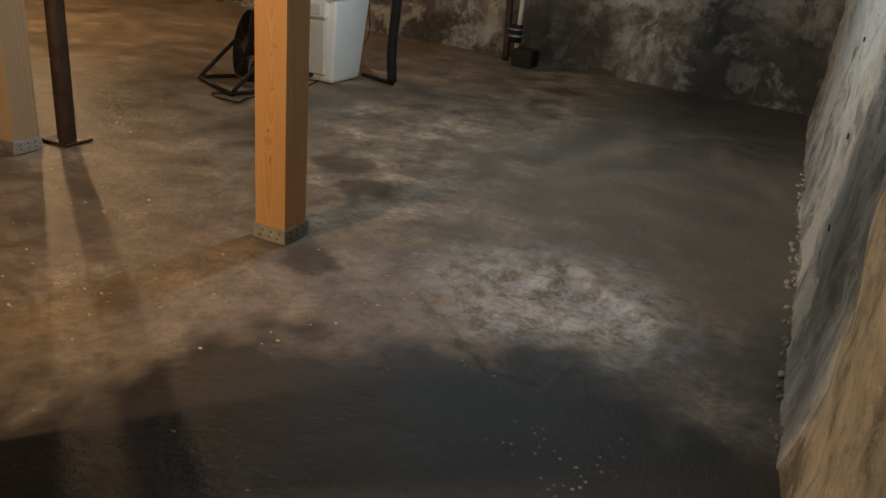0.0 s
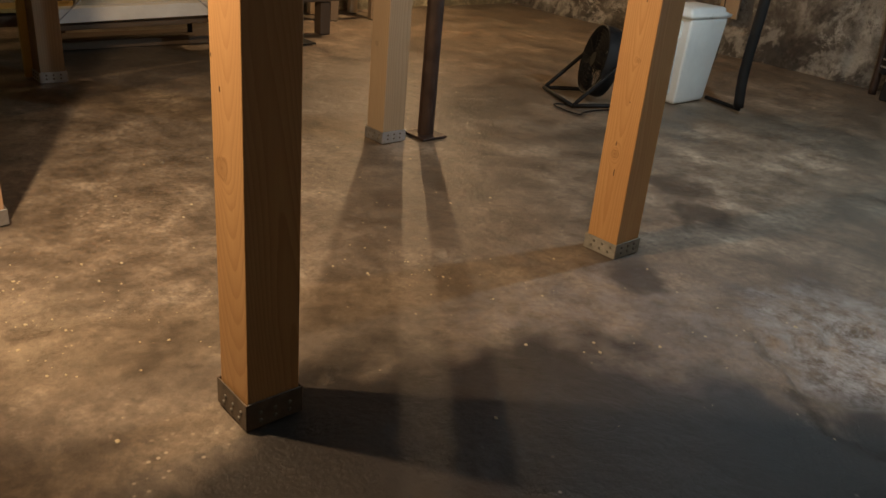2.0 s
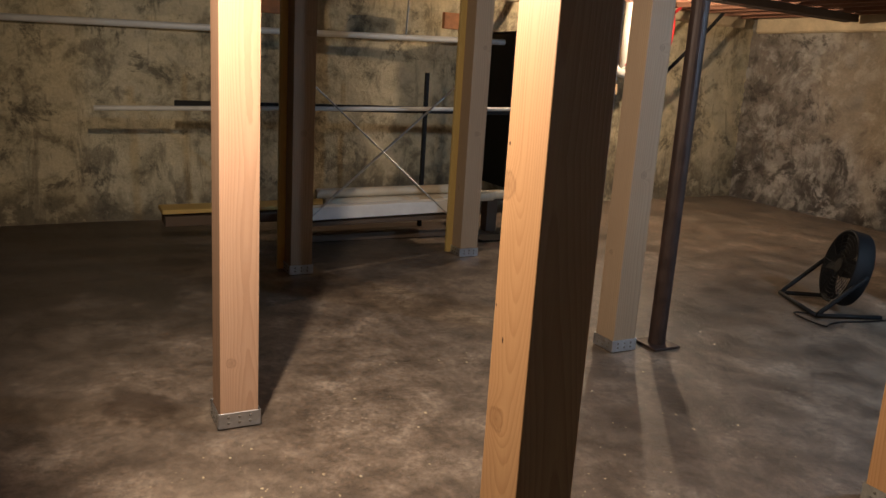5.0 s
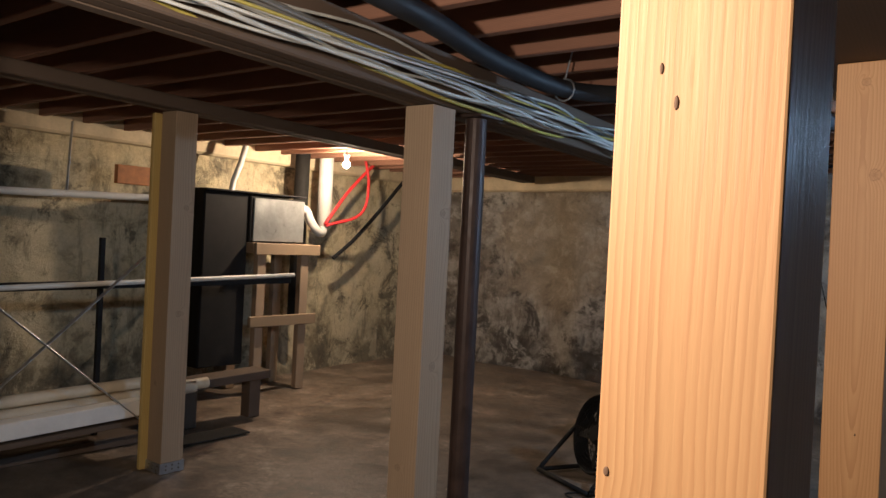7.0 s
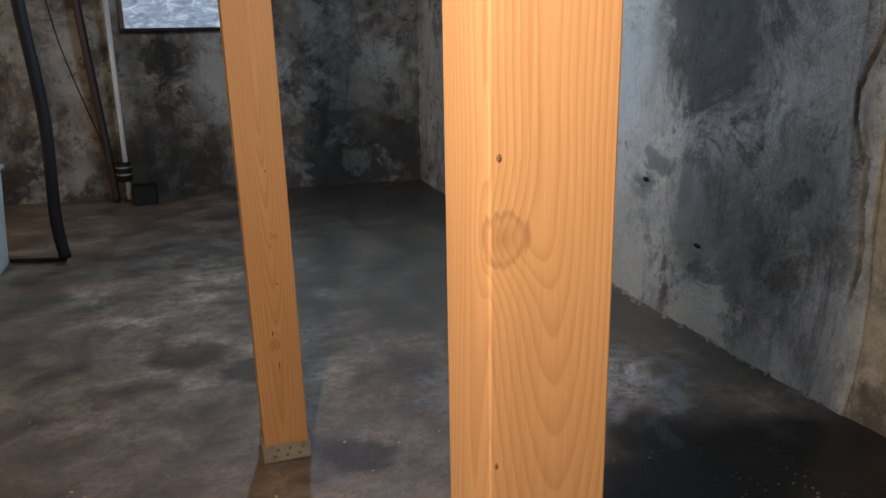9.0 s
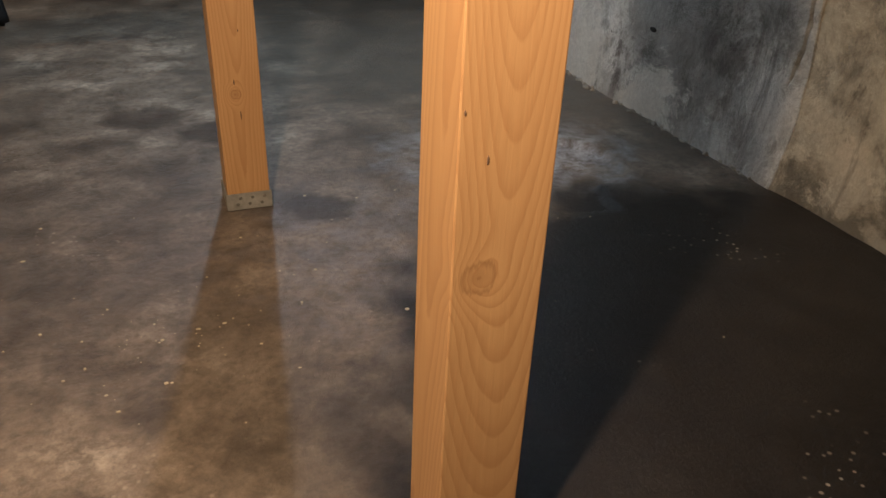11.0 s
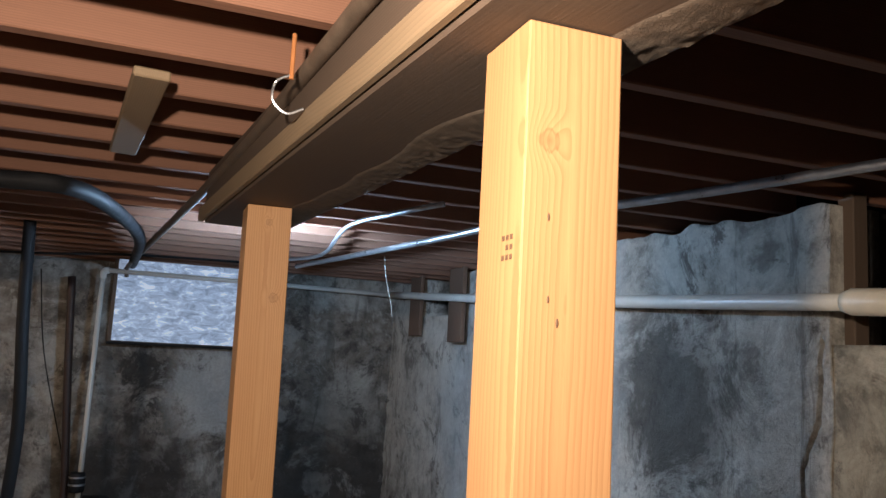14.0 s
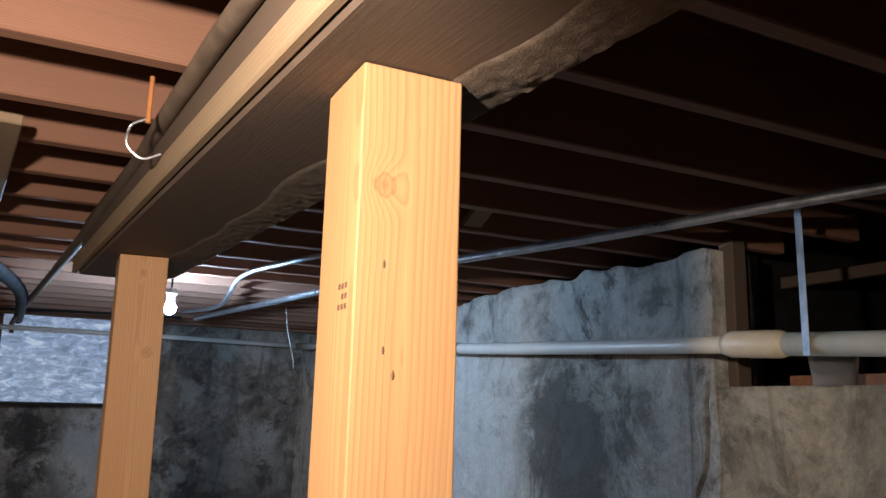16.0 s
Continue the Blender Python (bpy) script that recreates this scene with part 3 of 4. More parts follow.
f1 = girder("beam_middle", (0.0, 0.0), -0.09, -3.2, 2.12, 0.3, "dark old built-up timber beam with pale lath", True)


def beam_grit():
    """Crumbling mortar along the far lower edge of the middle beam."""
    n, m = 600, 14
    verts, faces = [], []
    for i in range(n + 1):
        y = -2.2 + 4.2 * i / n
        x0 = f1(y)[0]
        reach = 0.1 + 0.03 * noise.fractal(Vector((y * 3, 0, 4)), 1.0, 2.0, 3)
        edge = 0.004 * noise.fractal(Vector((y * 14, 2, 4)), 1.0, 2.0, 3)
        for j in range(m + 1):
            t = j / m
            x = x0 + 0.15 + edge * t - reach * (1 - t)
            fat = math.sin(math.pi * min(1.0, 0.06 + t * 0.9)) * 0.003
            ridge = abs(noise.fractal(Vector((x * 60, y * 22, 1)), 1.0, 2.0, 5)) * 0.004 * (0.3 + t)
            verts.append((x, y, 1.9135 + 0.003 * (t < 0.02) - fat * 0.5 - ridge))
    for i in range(n):
        for j in range(m):
            a = i * (m + 1) + j
            faces.append((a, a + 1, a + m + 2, a + m + 1))
    top = len(verts)
    verts += [(v[0], v[1], 1.9165) for v in verts]
    faces += [tuple(top + k for k in reversed(f)) for f in faces]
    me = bpy.data.meshes.new("mortar_residue")
    me.from_pydata(verts, [], faces)
    me.materials.append(M_GRIT)
    for f in me.polygons:
        f.use_smooth = True
    tagged(new("mortar_residue", me), "rough grey mortar crusted under the old beam edge", "mortar", kind="stuff")


beam_grit()
f2 = girder("beam_centre", (-1.52, -0.29), -0.1, -3.2, 6.35, 0.18, "dark old timber beam carrying cables")
f3 = girder("beam_far", (-3.52, 0.54), -0.12, -3.2, 6.45, 0.16, "dark old timber beam on two posts", low=2.043)


# ---- posts ----
def post(x, y, material, label, bracket, top=1.913, foot=0.06):
    ob = base("wooden_post", (x, y, 0), label, "post", "support posts")
    part("timber", box((-0.07, -0.07, 0.012), (0.07, 0.07, top), 0.0025, seg=2), material, ob)
    bm = bmesh.new()
    for lo, hi in (((-0.076, -0.0745, 0), (-0.0715, 0.0745, foot)), ((0.0715, -0.0745, 0), (0.076, 0.0745, foot)), ((-0.076, -0.0785, 0), (0.076, -0.0745, foot)), ((-0.076, 0.0745, 0), (0.076, 0.0785, foot)), ((-0.07, -0.07, -0.004), (0.07, 0.07, 0.012))):
        box(lo, hi, 0.0012, bm)
    br = part("bracket", bm, bracket, ob, "dull metal post base bracket")
    for sx in (-0.04, 0.0, 0.04):
        for zz in (0.02, 0.042):
            nb = lathe([(0.0, 0.003), (0.004, 0.003), (0.006, 0)], 8, m=Matrix.Translation((sx + (0.01 if zz > 0.03 else 0), -0.0785, zz)) @ pose(0, 0, 0, 90))
            part("nail_head", nb, M_NAIL, br)
            nb = lathe([(0.0, 0.003), (0.004, 0.003), (0.006, 0)], 8, m=Matrix.Translation((0.076, sx, zz)) @ pose(0, 0, 0, 0, 90))
            part("nail_head", nb, M_NAIL, br)
    return ob


def nicks(ob, rows):
    """Dark nail holes and slots in the face towards -y: along x, height, width, length."""
    for x, z, w, h in rows:
        bm = lathe([(0.0, 0.0012), (0.5, 0.0008), (0.62, 0)], 10, m=Matrix.Translation((x, -0.0702, z)) @ pose(0, 0, 0, 90, 0, 0) @ Matrix.Diagonal((w * 0.55, h * 0.5, 1, 1)))
        part("nail_hole", bm, M_INK, ob, "dark nail hole")


P2 = post(0, 0, M_P2, "new orange fir post with strong grain and knots", M_STAINED, foot=0.075)
nicks(P2, ((-0.016, 1.521, 0.006, 0.02), (-0.06, 1.212, 0.008, 0.014), (-0.028, 0.815, 0.005, 0.022), (-0.033, 1.655, 0.005, 0.018), (-0.03, 1.55, 0.005, 0.016), (-0.063, 0.88, 0.005, 0.012)))
stamp = bmesh.new()
for i in range(3):
    for j in range(3 - (i == 1)):
        box((-0.0706, -0.045 + 0.012 * j, 1.60 + 0.013 * i), (-0.0701, -0.037 + 0.012 * j, 1.607 + 0.013 * i), 0, stamp)
part("grade_stamp", stamp, M_INK, P2, "faded inked lumber stamp")
P1 = post(-0.147, 1.63, M_P1, "new orange fir post with small knots", M_BRACKET)
P1.rotation_euler.y = -0.011
nicks(P1, ((0.0, 0.33, 0.006, 0.05), (-0.012, 0.44, 0.006, 0.03), (0.015, 0.6, 0.006, 0.014), (0.01, 0.95, 0.006, 0.012)))
P3 = post(-1.52, -0.29, M_P3, "pinkish fir post with a round knot", M_ZINC)
P4 = post(-1.72, 1.69, M_P4, "weathered grey-brown fir post beside a steel column", M_ZINC)
P5 = post(-3.52, 0.54, M_P4, "weathered fir post before the rack", M_ZINC, top=2.04)
P6 = post(-3.71, 1.87, M_P4, "weathered fir post at the end of the rack", M_ZINC, top=2.04)
for x, y, z in ((-3.605, 0.47, 2.03), (-3.795, 1.8, 2.03)):
    bar("board", (x, y, 0.003), (x, y, z), 0.03, 0.09, M_YELLOW, "yellow lumber board standing against a post", "board", group="yellow boards")

steel = base("steel_column", (-1.67, 1.93, 0), "dark brown painted steel pipe column", "column")
part("shaft", lathe([(0, 0.012), (0.044, 0.012), (0.044, 1.9), (0, 1.9)], 20), M_RUSTPOST, steel, smooth=False)
part("base_plate", box((-0.085, -0.085, -0.002), (0.085, 0.085, 0.012), 0.003), M_RUSTPOST, steel)
part("cap_plate", box((-0.08, -0.08, 1.9), (0.08, 0.08, 1.912), 0.002), M_RUSTPOST, steel)


# ---- ceiling pipes, cables and lamps ----
def bulb(at, colour, watts, label):
    r = 0.03
    ob = base("light_bulb", at, label, "light bulb", "bare bulbs")
    bm = bmesh.new()
    bmesh.ops.create_uvsphere(bm, u_segments=20, v_segments=14, radius=r)
    part("globe", bm, glow("bulb_glow", colour, watts, r), ob, "glowing bulb", True)
    part("socket", lathe([(0.0, 0.028), (0.02, 0.028), (0.022, 0.07), (0.03, 0.075), (0.03, 0.1), (0.0, 0.1)], 18), M_WHITEBOARD, ob, "white lamp holder")
    part("cord", tube([(0, 0, 0.1), (0, 0, 2.13 - at[2])], 0.005, 8), M_BLACK, ob)


bulb(COOL_BULB, (0.56, 0.78, 1.0), COOL_WATTS, "bare cool white bulb hanging from a joist")
bulb(WARM_BULB, (1.0, 0.7, 0.42), WARM_WATTS, "bare warm bulb glowing by the wall")


def pipe(name, pts, r, material, label, category="pipe", sides=14, steps=6, rounded=True, group=""):
    return thing(name, tube(smooth_path(pts, steps) if rounded else pts, r, sides), material, label, category, group, smooth=True)


pipe("conduit_pipe", [(0.15, -3.1, 2.08), (-0.155, -0.1, 2.08), (-0.215, 0.6, 2.075), (-0.31, 1.85, 2.06), (-0.7, 6.0, 2.06), (-0.72, 6.3, 1.98)], 0.019, M_OLDPIPE, "thin dark pipe running beside the beam to the window")
pipe("drain_pipe", [(-1.1, -0.6, 2.06), (-1.23, 0.9, 2.05), (-1.35, 1.55, 2.04), (-1.36, 2.1, 2.035), (-1.15, 2.36, 2.04), (-0.85, 2.42, 2.05), (-0.7, 3.0, 2.06), (-0.6, 4.2, 2.07), (-0.68, 6.2, 2.08)], 0.036, M_ABS, "black plastic drain pipe under the joists")
hk = base("pipe_hook", (-0.265, 0.66, 2.03), "wire pipe hanger hook nailed to a joist", "hook")
part("rod", tube([(0, 0.0, 0.0), (0, 0.0, 0.1)], 0.005, 8), M_ORANGE, hk, "rusty hook shank")
part("wire_loop", tube(smooth_path([(0, 0, 0.01), (-0.03, 0.0, -0.01), (-0.035, 0, -0.05), (-0.005, 0, -0.075), (0.03, 0, -0.06)], 5), 0.003, 6), M_ZINC, hk, "bright wire hook")
hg = base("pipe_hanger", (-1.36, 2.1, 2.03), "wire hanger holding the drain pipe", "hanger")
part("loop", tube([(0.045 * math.cos(a / 12 * 6.283), 0, 0.045 * math.sin(a / 12 * 6.283)) for a in range(12)], 0.004, 6, closed=True), M_ZINC, hg)
part("strap", tube([(0, 0, 0.045), (0.02, 0.03, 0.2)], 0.004, 6), M_ZINC, hg)

rng = random.Random(5)
for i in range(15):
    mt, lab = ((M_CABLE_Y, "yellow electrical cable stapled along a beam"), (M_CABLE_W, "white electrical cable stapled along a beam"), (M_CABLE_W, "white electrical cable stapled along a beam"), (M_CABLE_W, "white electrical cable stapled along a beam"), (M_CABLE_G, "grey electrical cable stapled along a beam"))[i % 5]
    off, zz = 0.1 + 0.013 * (i % 8) + 0.006 * (i // 8), 1.94 + 0.012 * (i % 6) + 0.045 * (i // 8)
    pts = []
    for y in np.arange(-3.0, 6.3, 0.46):
        pts.append((f2(y)[0] + off + rng.uniform(-0.034, 0.034), y, zz + rng.uniform(-0.02, 0.02)))
    thing("cable", tube(smooth_path(pts, 4), 0.0055 if i % 3 else 0.0075, 6), mt, lab, "cable", "beam cables", smooth=True)
pipe("flexible_conduit", [(0.4, 4.9, 2.1), (0.5, 4.0, 2.06), (0.42, 3.0, 2.1), (0.5, 2.4, 2.09), (0.62, 2.1, 2.1)], 0.012, M_ZINC, "silver flexible metal conduit under the joists")
pipe("conduit", [(0.5, 4.9, 2.06), (0.85, 2.9, 2.06), (1.0, 2.0, 2.07), (1.24, 1.22, 2.07), (1.5, 0.4, 2.08), (1.9, -0.8, 2.09)], 0.017, M_ZINC, "grey metal conduit under the joists")

# white drain along two walls
dr = base("white_drain_pipe", (0, 0, 0), "white plastic waste pipe along the walls with couplings", "pipe")
part("wall_run", tube(smooth_path([(1.62, 6.1, 1.99), (1.64, 3.9, 1.855), (1.65, 2.3, 1.77), (1.65, 0.92, 1.71)], 5), 0.03, 16), M_PVC, dr, "white pipe run", True)
part("cream_run", tube([(1.65, 0.92, 1.71), (1.65, -3.1, 1.5)], 0.036, 16), M_PVC_OLD, dr, "cream pipe run", True)
part("coupling", tube([(1.65, 1.0, 1.714), (1.65, 0.97, 1.713), (1.65, 0.78, 1.703), (1.65, 0.75, 1.7)], [0.036, 0.045, 0.045, 0.036], 18), M_PVC_OLD, dr, "cream coupling", True)
part("back_run", tube([(-0.9, 6.26, 2.02), (0.6, 6.22, 2.01), (1.62, 6.15, 1.99)], 0.02, 14), M_PVC, dr, "thin white pipe", True)
part("elbow", tube(smooth_path([(-0.86, 6.26, 2.02), (-0.9, 6.27, 2.01), (-0.905, 6.28, 1.95)], 5), 0.028, 14), M_PVC, dr, "", True)
part("riser", tube([(-0.905, 6.28, 1.97), (-0.91, 6.29, 0.02)], 0.021, 14), M_PVC, dr, "thin white riser", True)
part("rubber_coupling", tube([(-0.93, 6.27, 0.18), (-0.93, 6.27, 0.19), (-0.93, 6.27, 0.33), (-0.93, 6.27, 0.34)], [0.05, 0.062, 0.062, 0.05], 18), M_BLACK, dr, "black rubber coupling", True)
part("hose_clamp", tube([(-0.93, 6.27, 0.235), (-0.93, 6.27, 0.25)], 0.0645, 18), M_ZINC, dr)
part("hose_clamp", tube([(-0.93, 6.27, 0.295), (-0.93, 6.27, 0.308)], 0.0645, 18), M_ZINC, dr)
part("strap", box((1.608, 0.64, 1.66), (1.612, 0.665, 2.12), 0.001), M_ZINC, dr, "perforated hanging strap")
part("clip", tube([(1.64, 2.97, 1.8), (1.64, 2.93, 1.8)], 0.038, 14), M_ZINC, dr)
pipe("rusty_pipe", [(-1.15, 6.36, 1.95), (-1.1, 6.34, 1.2), (-1.03, 6.33, 0.3), (-1.02, 6.33, -0.01)], 0.032, M_RUSTPOST, "rusty brown iron pipe on the wall")
tr = base("floor_trap", (-0.78, 6.2, 0), "small dark square sump box by the wall", "box")
part("box_body", box((-0.1, -0.1, -0.005), (0.1, 0.1, 0.15), 0.01), M_DARK, tr)
pipe("black_hose", [(-1.25, 4.42, 2.25), (-1.22, 4.4, 1.6), (-1.17, 4.38, 0.9), (-1.19, 4.38, 0.3), (-1.17, 4.38, 0.035)], 0.036, M_BLACK, "black corrugated hose hanging to the floor")
pipe("hose_tail", [(-1.17, 4.4, 0.02), (-1.35, 4.46, 0.018), (-1.5, 4.5, 0.018)], 0.014, M_BLACK, "thin black cord along the floor to the bin")

# ---- window and its board ----
w1 = base("window_1", (-0.23, 6.43, 1.43), "basement window with daylight behind crinkled plastic sheet", "window", kind="structure")
sheet = bmesh.new()
bmesh.ops.create_grid(sheet, x_segments=60, y_segments=40, size=0.5, matrix=pose(0, 0, 0, 90))
for v in sheet.verts:
    v.co = Vector((v.co.x * 1.13, 0.0, (v.co.z + 0.5) * 0.75))
    v.co.y = 0.012 * noise.fractal(v.co * 9, 1.0, 2.0, 4)
part("sheet", sheet, M_SHEET, w1, "crinkled translucent plastic sheet lit by daylight", True)
part("frame", box((-0.6, 0.03, -0.03), (0.6, 0.08, 0.78), 0.004), M_OLD, w1)
part("sill", box((-0.6, -0.06, -0.03), (0.6, 0.03, -0.006), 0.004), M_DARK, w1, "dark narrow sill")
w2 = base("window_2", (1.8, 5.4, 1.8), "dark window opening with hanging jamb boards", "window", kind="structure")
for y, dz in ((-0.8, -0.24), (0.17, -0.19)):
    part("jamb_board", box((-0.125, y - 0.14, dz), (-0.09, y + 0.14, 0.33), 0.004), M_BROWN, w2, "brown jamb board hanging below the opening")
part("mullion", box((0.02, -0.32, -0.02), (0.06, -0.28, 0.32), 0.003), M_OLD, w2)

# ---- ledge clutter ----
bar("wooden_stud", (1.9, 1.19, 1.578), (1.9, 1.19, 2.14), 0.07, 0.07, M_OLD, "brown wooden stud standing on the wall ledge", "stud")
bar("timber_offcut", (2.05, 0.35, 1.6), (2.05, 1.05, 1.6), 0.09, 0.05, M_BRICK, "brown timber offcut lying on the ledge", "timber")
bar("crawlspace_rail", (2.5, -3.42, 2.06), (2.5, 1.47, 2.06), 0.04, 0.05, M_OLD, "thin brown timber rail in the crawl space", "timber")
tub = base("plastic_tub", (1.84, 0.74, 1.575), "clear plastic tub standing on the ledge", "tub")
part("tub_body", lathe([(0.0, 0.003), (0.062, 0.003), (0.075, 0.1), (0.082, 0.1), (0.082, 0.106), (0.072, 0.106), (0.059, 0.006), (0.0, 0.006)], 28), M_CLEAR, tub, "", True)
st = bmesh.new()
for x, y, r in ((2.5, 0.5, 0.09), (2.55, 0.3, 0.07), (2.7, 0.15, 0.12), (2.45, 0.1, 0.06)):
    bmesh.ops.create_icosphere(st, subdivisions=2, radius=r, matrix=Matrix.Translation((x, y, 1.56 + r * 0.8)))
for v in st.verts:
    v.co += 0.03 * Vector((noise.noise(v.co * 9), noise.noise(v.co * 9 + Vector((5, 0, 0))), noise.noise(v.co * 9 + Vector((0, 7, 0)))))
tagged(thing("rubble", st, M_RUBBLE, "pale rubble stones in the crawl space", "rubble"), kind="stuff")

# ---- white bin ----
bn = base("pedal_bin", (-1.62, 4.27, 0), "tall white plastic pedal bin with a domed lid", "bin")
bm = bmesh.new()
low = [(-0.12, -0.22), (0.12, -0.22), (0.12, 0.22), (-0.12, 0.22)]
box((-0.5, -0.5, 0.0), (0.5, 0.5, 1.0), 0.06, bm, seg=3)
for v in bm.verts:
    t = v.co.z
    sx, sy = 0.24 + 0.07 * t, 0.38 + 0.09 * t
    v.co = Vector((v.co.x * sx, v.co.y * sy, v.co.z * 0.6))
part("bin_body", bm, M_BIN, bn, "", True)
bm = bmesh.new()
box((-0.172, -0.26, 0.59), (0.172, 0.26, 0.665), 0.03, bm, seg=3)
for v in bm.verts:
    if v.co.z > 0.63:
        v.co.x *= 0.8
        v.co.y *= 0.86
part("lid", bm, M_BIN, bn, "white domed lid", True)
part("front_panel", box((-0.075, -0.225, 0.07), (0.075, -0.19, 0.46), 0.012, m=pose(0, 0, 0, 3)), M_BINGREY, bn, "grey recessed front panel")
hp = part("handle_plate", box((-0.09, -0.26, 0.46), (0.09, -0.215, 0.58), 0.01), M_BIN, bn)
part("handle_recess", box((-0.045, -0.264, 0.48), (0.045, -0.25, 0.56), 0.006), M_BINGREY, hp, "grey hand hold")
part("pedal", box((-0.17, -0.24, 0.03), (-0.04, -0.17, 0.06), 0.01), M_BLACK, bn, "black foot pedal")

# ---- drum fan ----
fan = base("floor_fan", (-1.85, 3.6, 0), "black metal drum fan on a bent tube stand", "fan")
face = Matrix.Translation((0.0, 0.02, 0.265)) @ Vector((-0.55, -0.83, 0.2)).to_track_quat("Z", "Y").to_matrix().to_4x4()
part("drum", lathe([(0.225, -0.05), (0.235, -0.055), (0.24, -0.045), (0.24, 0.045), (0.235, 0.055), (0.225, 0.05), (0.225, -0.05)], 40, m=face), M_BLACK, fan, "", True)
for side in (-0.05, 0.05):
    bm = bmesh.new()
    for k in range(1, 9):
        tube([face @ Vector((0.026 * k * math.cos(a / 28 * 6.283), 0.026 * k * math.sin(a / 28 * 6.283), side)) for a in range(28)], 0.0022, 4, bm, closed=True)
    for k in range(12):
        a = k / 12 * 6.283
        tube([face @ Vector((0.03 * math.cos(a), 0.03 * math.sin(a), side)), face @ Vector((0.23 * math.cos(a), 0.23 * math.sin(a), side))], 0.0022, 4, bm)
    part("grille", bm, M_BLACK, fan, "black wire grille")
    part("hub_cap", lathe([(0, 0.006), (0.045, 0.006), (0.05, 0.0), (0.0, -0.004)], 20, m=face @ Matrix.Translation((0, 0, side))), M_DARK, fan)
part("motor", lathe([(0, -0.045), (0.06, -0.045), (0.065, 0.03), (0, 0.03)], 20, m=face), M_DARK, fan)
for k in range(4):
    bm = bmesh.new()
    a = k * 1.5708
    q = [face @ (Matrix.Rotation(a, 4, "Z") @ Vector(c)) for c in ((0.05, -0.03, 0.0), (0.2, -0.09, -0.03), (0.21, 0.06, 0.04), (0.05, 0.04, 0.03))]
    top = [bm.verts.new(c) for c in q]
    low = [bm.verts.new(c + Vector((0, 0, -0.003))) for c in q]
    bm.faces.new(top)
    bm.faces.new(low[::-1])
    for i in range(4):
        bm.faces.new((top[i], low[i], low[(i + 1) % 4], top[(i + 1) % 4]))
    part("blade", bm, M_DARK, fan)
for sx in (-1, 1):
    s = Vector((0.9, -0.43, 0)) * 0.25 * sx
    f = Vector((-0.42, -0.88, 0))
    pts = [s + Vector((0, 0.02, 0.27)), s + f * 0.27 + Vector((0, 0, 0.016)), s * 0.9 + f * 0.3 + Vector((0, 0, 0.016)), s * 0.9 - f * 0.16 + Vector((0, 0, 0.016))]
    part("stand_leg", tube(smooth_path([pts[0], (pts[0] + pts[1]) / 2, pts[1]], 5) + [pts[3]], 0.014, 10), M_BLACK, fan, "bent black tube leg", True)
part("cross_bar", tube([Vector((0.9, -0.43, 0)) * -0.25 + Vector((-0.42, -0.88, 0)) * 0.27 + Vector((0, 0, 0.016)), Vector((0.9, -0.43, 0)) * 0.25 + Vector((-0.42, -0.88, 0)) * 0.27 + Vector((0, 0, 0.016))], 0.014, 10), M_BLACK, fan, "", True)
pipe("fan_cord", [(-1.7, 3.4, 0.006), (-1.85, 3.2, 0.006), (-1.6, 3.15, 0.006), (-1.62, 3.3, 0.006), (-1.6, 4.0, 0.006), (-2.3, 5.9, 0.006), (-2.55, 6.35, 0.3), (-2.62, 6.38, 0.9), (-2.66, 6.4, 1.2)], 0.005, M_BLACK, "black fan cord trailing to the wall", "cord")

# ---- electrical corner on the back wall ----
bar("backing_board", (-2.6, 6.52, 0.35), (-2.6, 6.52, 1.2), 0.2, 0.03, M_P4, "grey weathered backing board on the wall", "board")
bar("backing_board", (-2.72, 6.52, 1.2), (-2.72, 6.52, 2.15), 0.1, 0.04, M_YELLOW, "yellowish upright board on the wall", "board")
bar("backing_board", (-2.62, 6.53, 1.2), (-2.62, 6.53, 2.15), 0.1, 0.03, M_P4, "grey upright board on the wall", "board")
pn = base("electrical_panel", (-2.48, 6.47, 1.32), "grey metal disconnect box on the wall", "electrical box")
part("case", box((-0.12, -0.09, 0.0), (0.13, 0.05, 0.37), 0.008), M_GREYBOX, pn)
part("cover", box((-0.125, -0.1, -0.004), (0.135, -0.088, 0.374), 0.004), M_GREYBOX, pn)
part("lever", box((0.135, -0.06, 0.08), (0.15, -0.02, 0.2), 0.004), M_BLACK, pn)
part("conduit", tube(smooth_path([(0.02, 0, 0.37), (0.05, 0.0, 0.47), (0.0, 0, 0.55), (-0.02, 0, 0.8)], 5), 0.018, 10), M_ZINC, pn, "", True)
so = base("outlet_box", (-2.68, 6.46, 1.12), "small grey outlet box on the board", "electrical box")
part("case", box((-0.07, -0.05, -0.06), (0.07, 0.04, 0.04), 0.006), M_GREYBOX, so)
part("plug", box((-0.03, -0.09, -0.03), (0.01, -0.05, 0.01), 0.006), M_WHITEBOARD, so)
capb = bmesh.new()
box((-5.7, -0.05, 1.97), (-2.3, 0.1, 2.24), 0.02, capb)
for v in capb.verts:
    v.co.y += 6.57 - 0.063 * (v.co.x + 2.3)
thing("wall_cap_back", capb, M_CAP, "cream limewashed wall top", "wall", kind="structure")
capl = bmesh.new()
box((-0.06, -3.0, 2.02), (0.1, 6.6, 2.24), 0.02, capl)
for v in capl.verts:
    v.co.x += -5.33 - 0.063 * (v.co.y + 1.25)
thing("wall_cap_left", capl, M_CAP, "cream limewashed wall top", "wall", kind="structure")

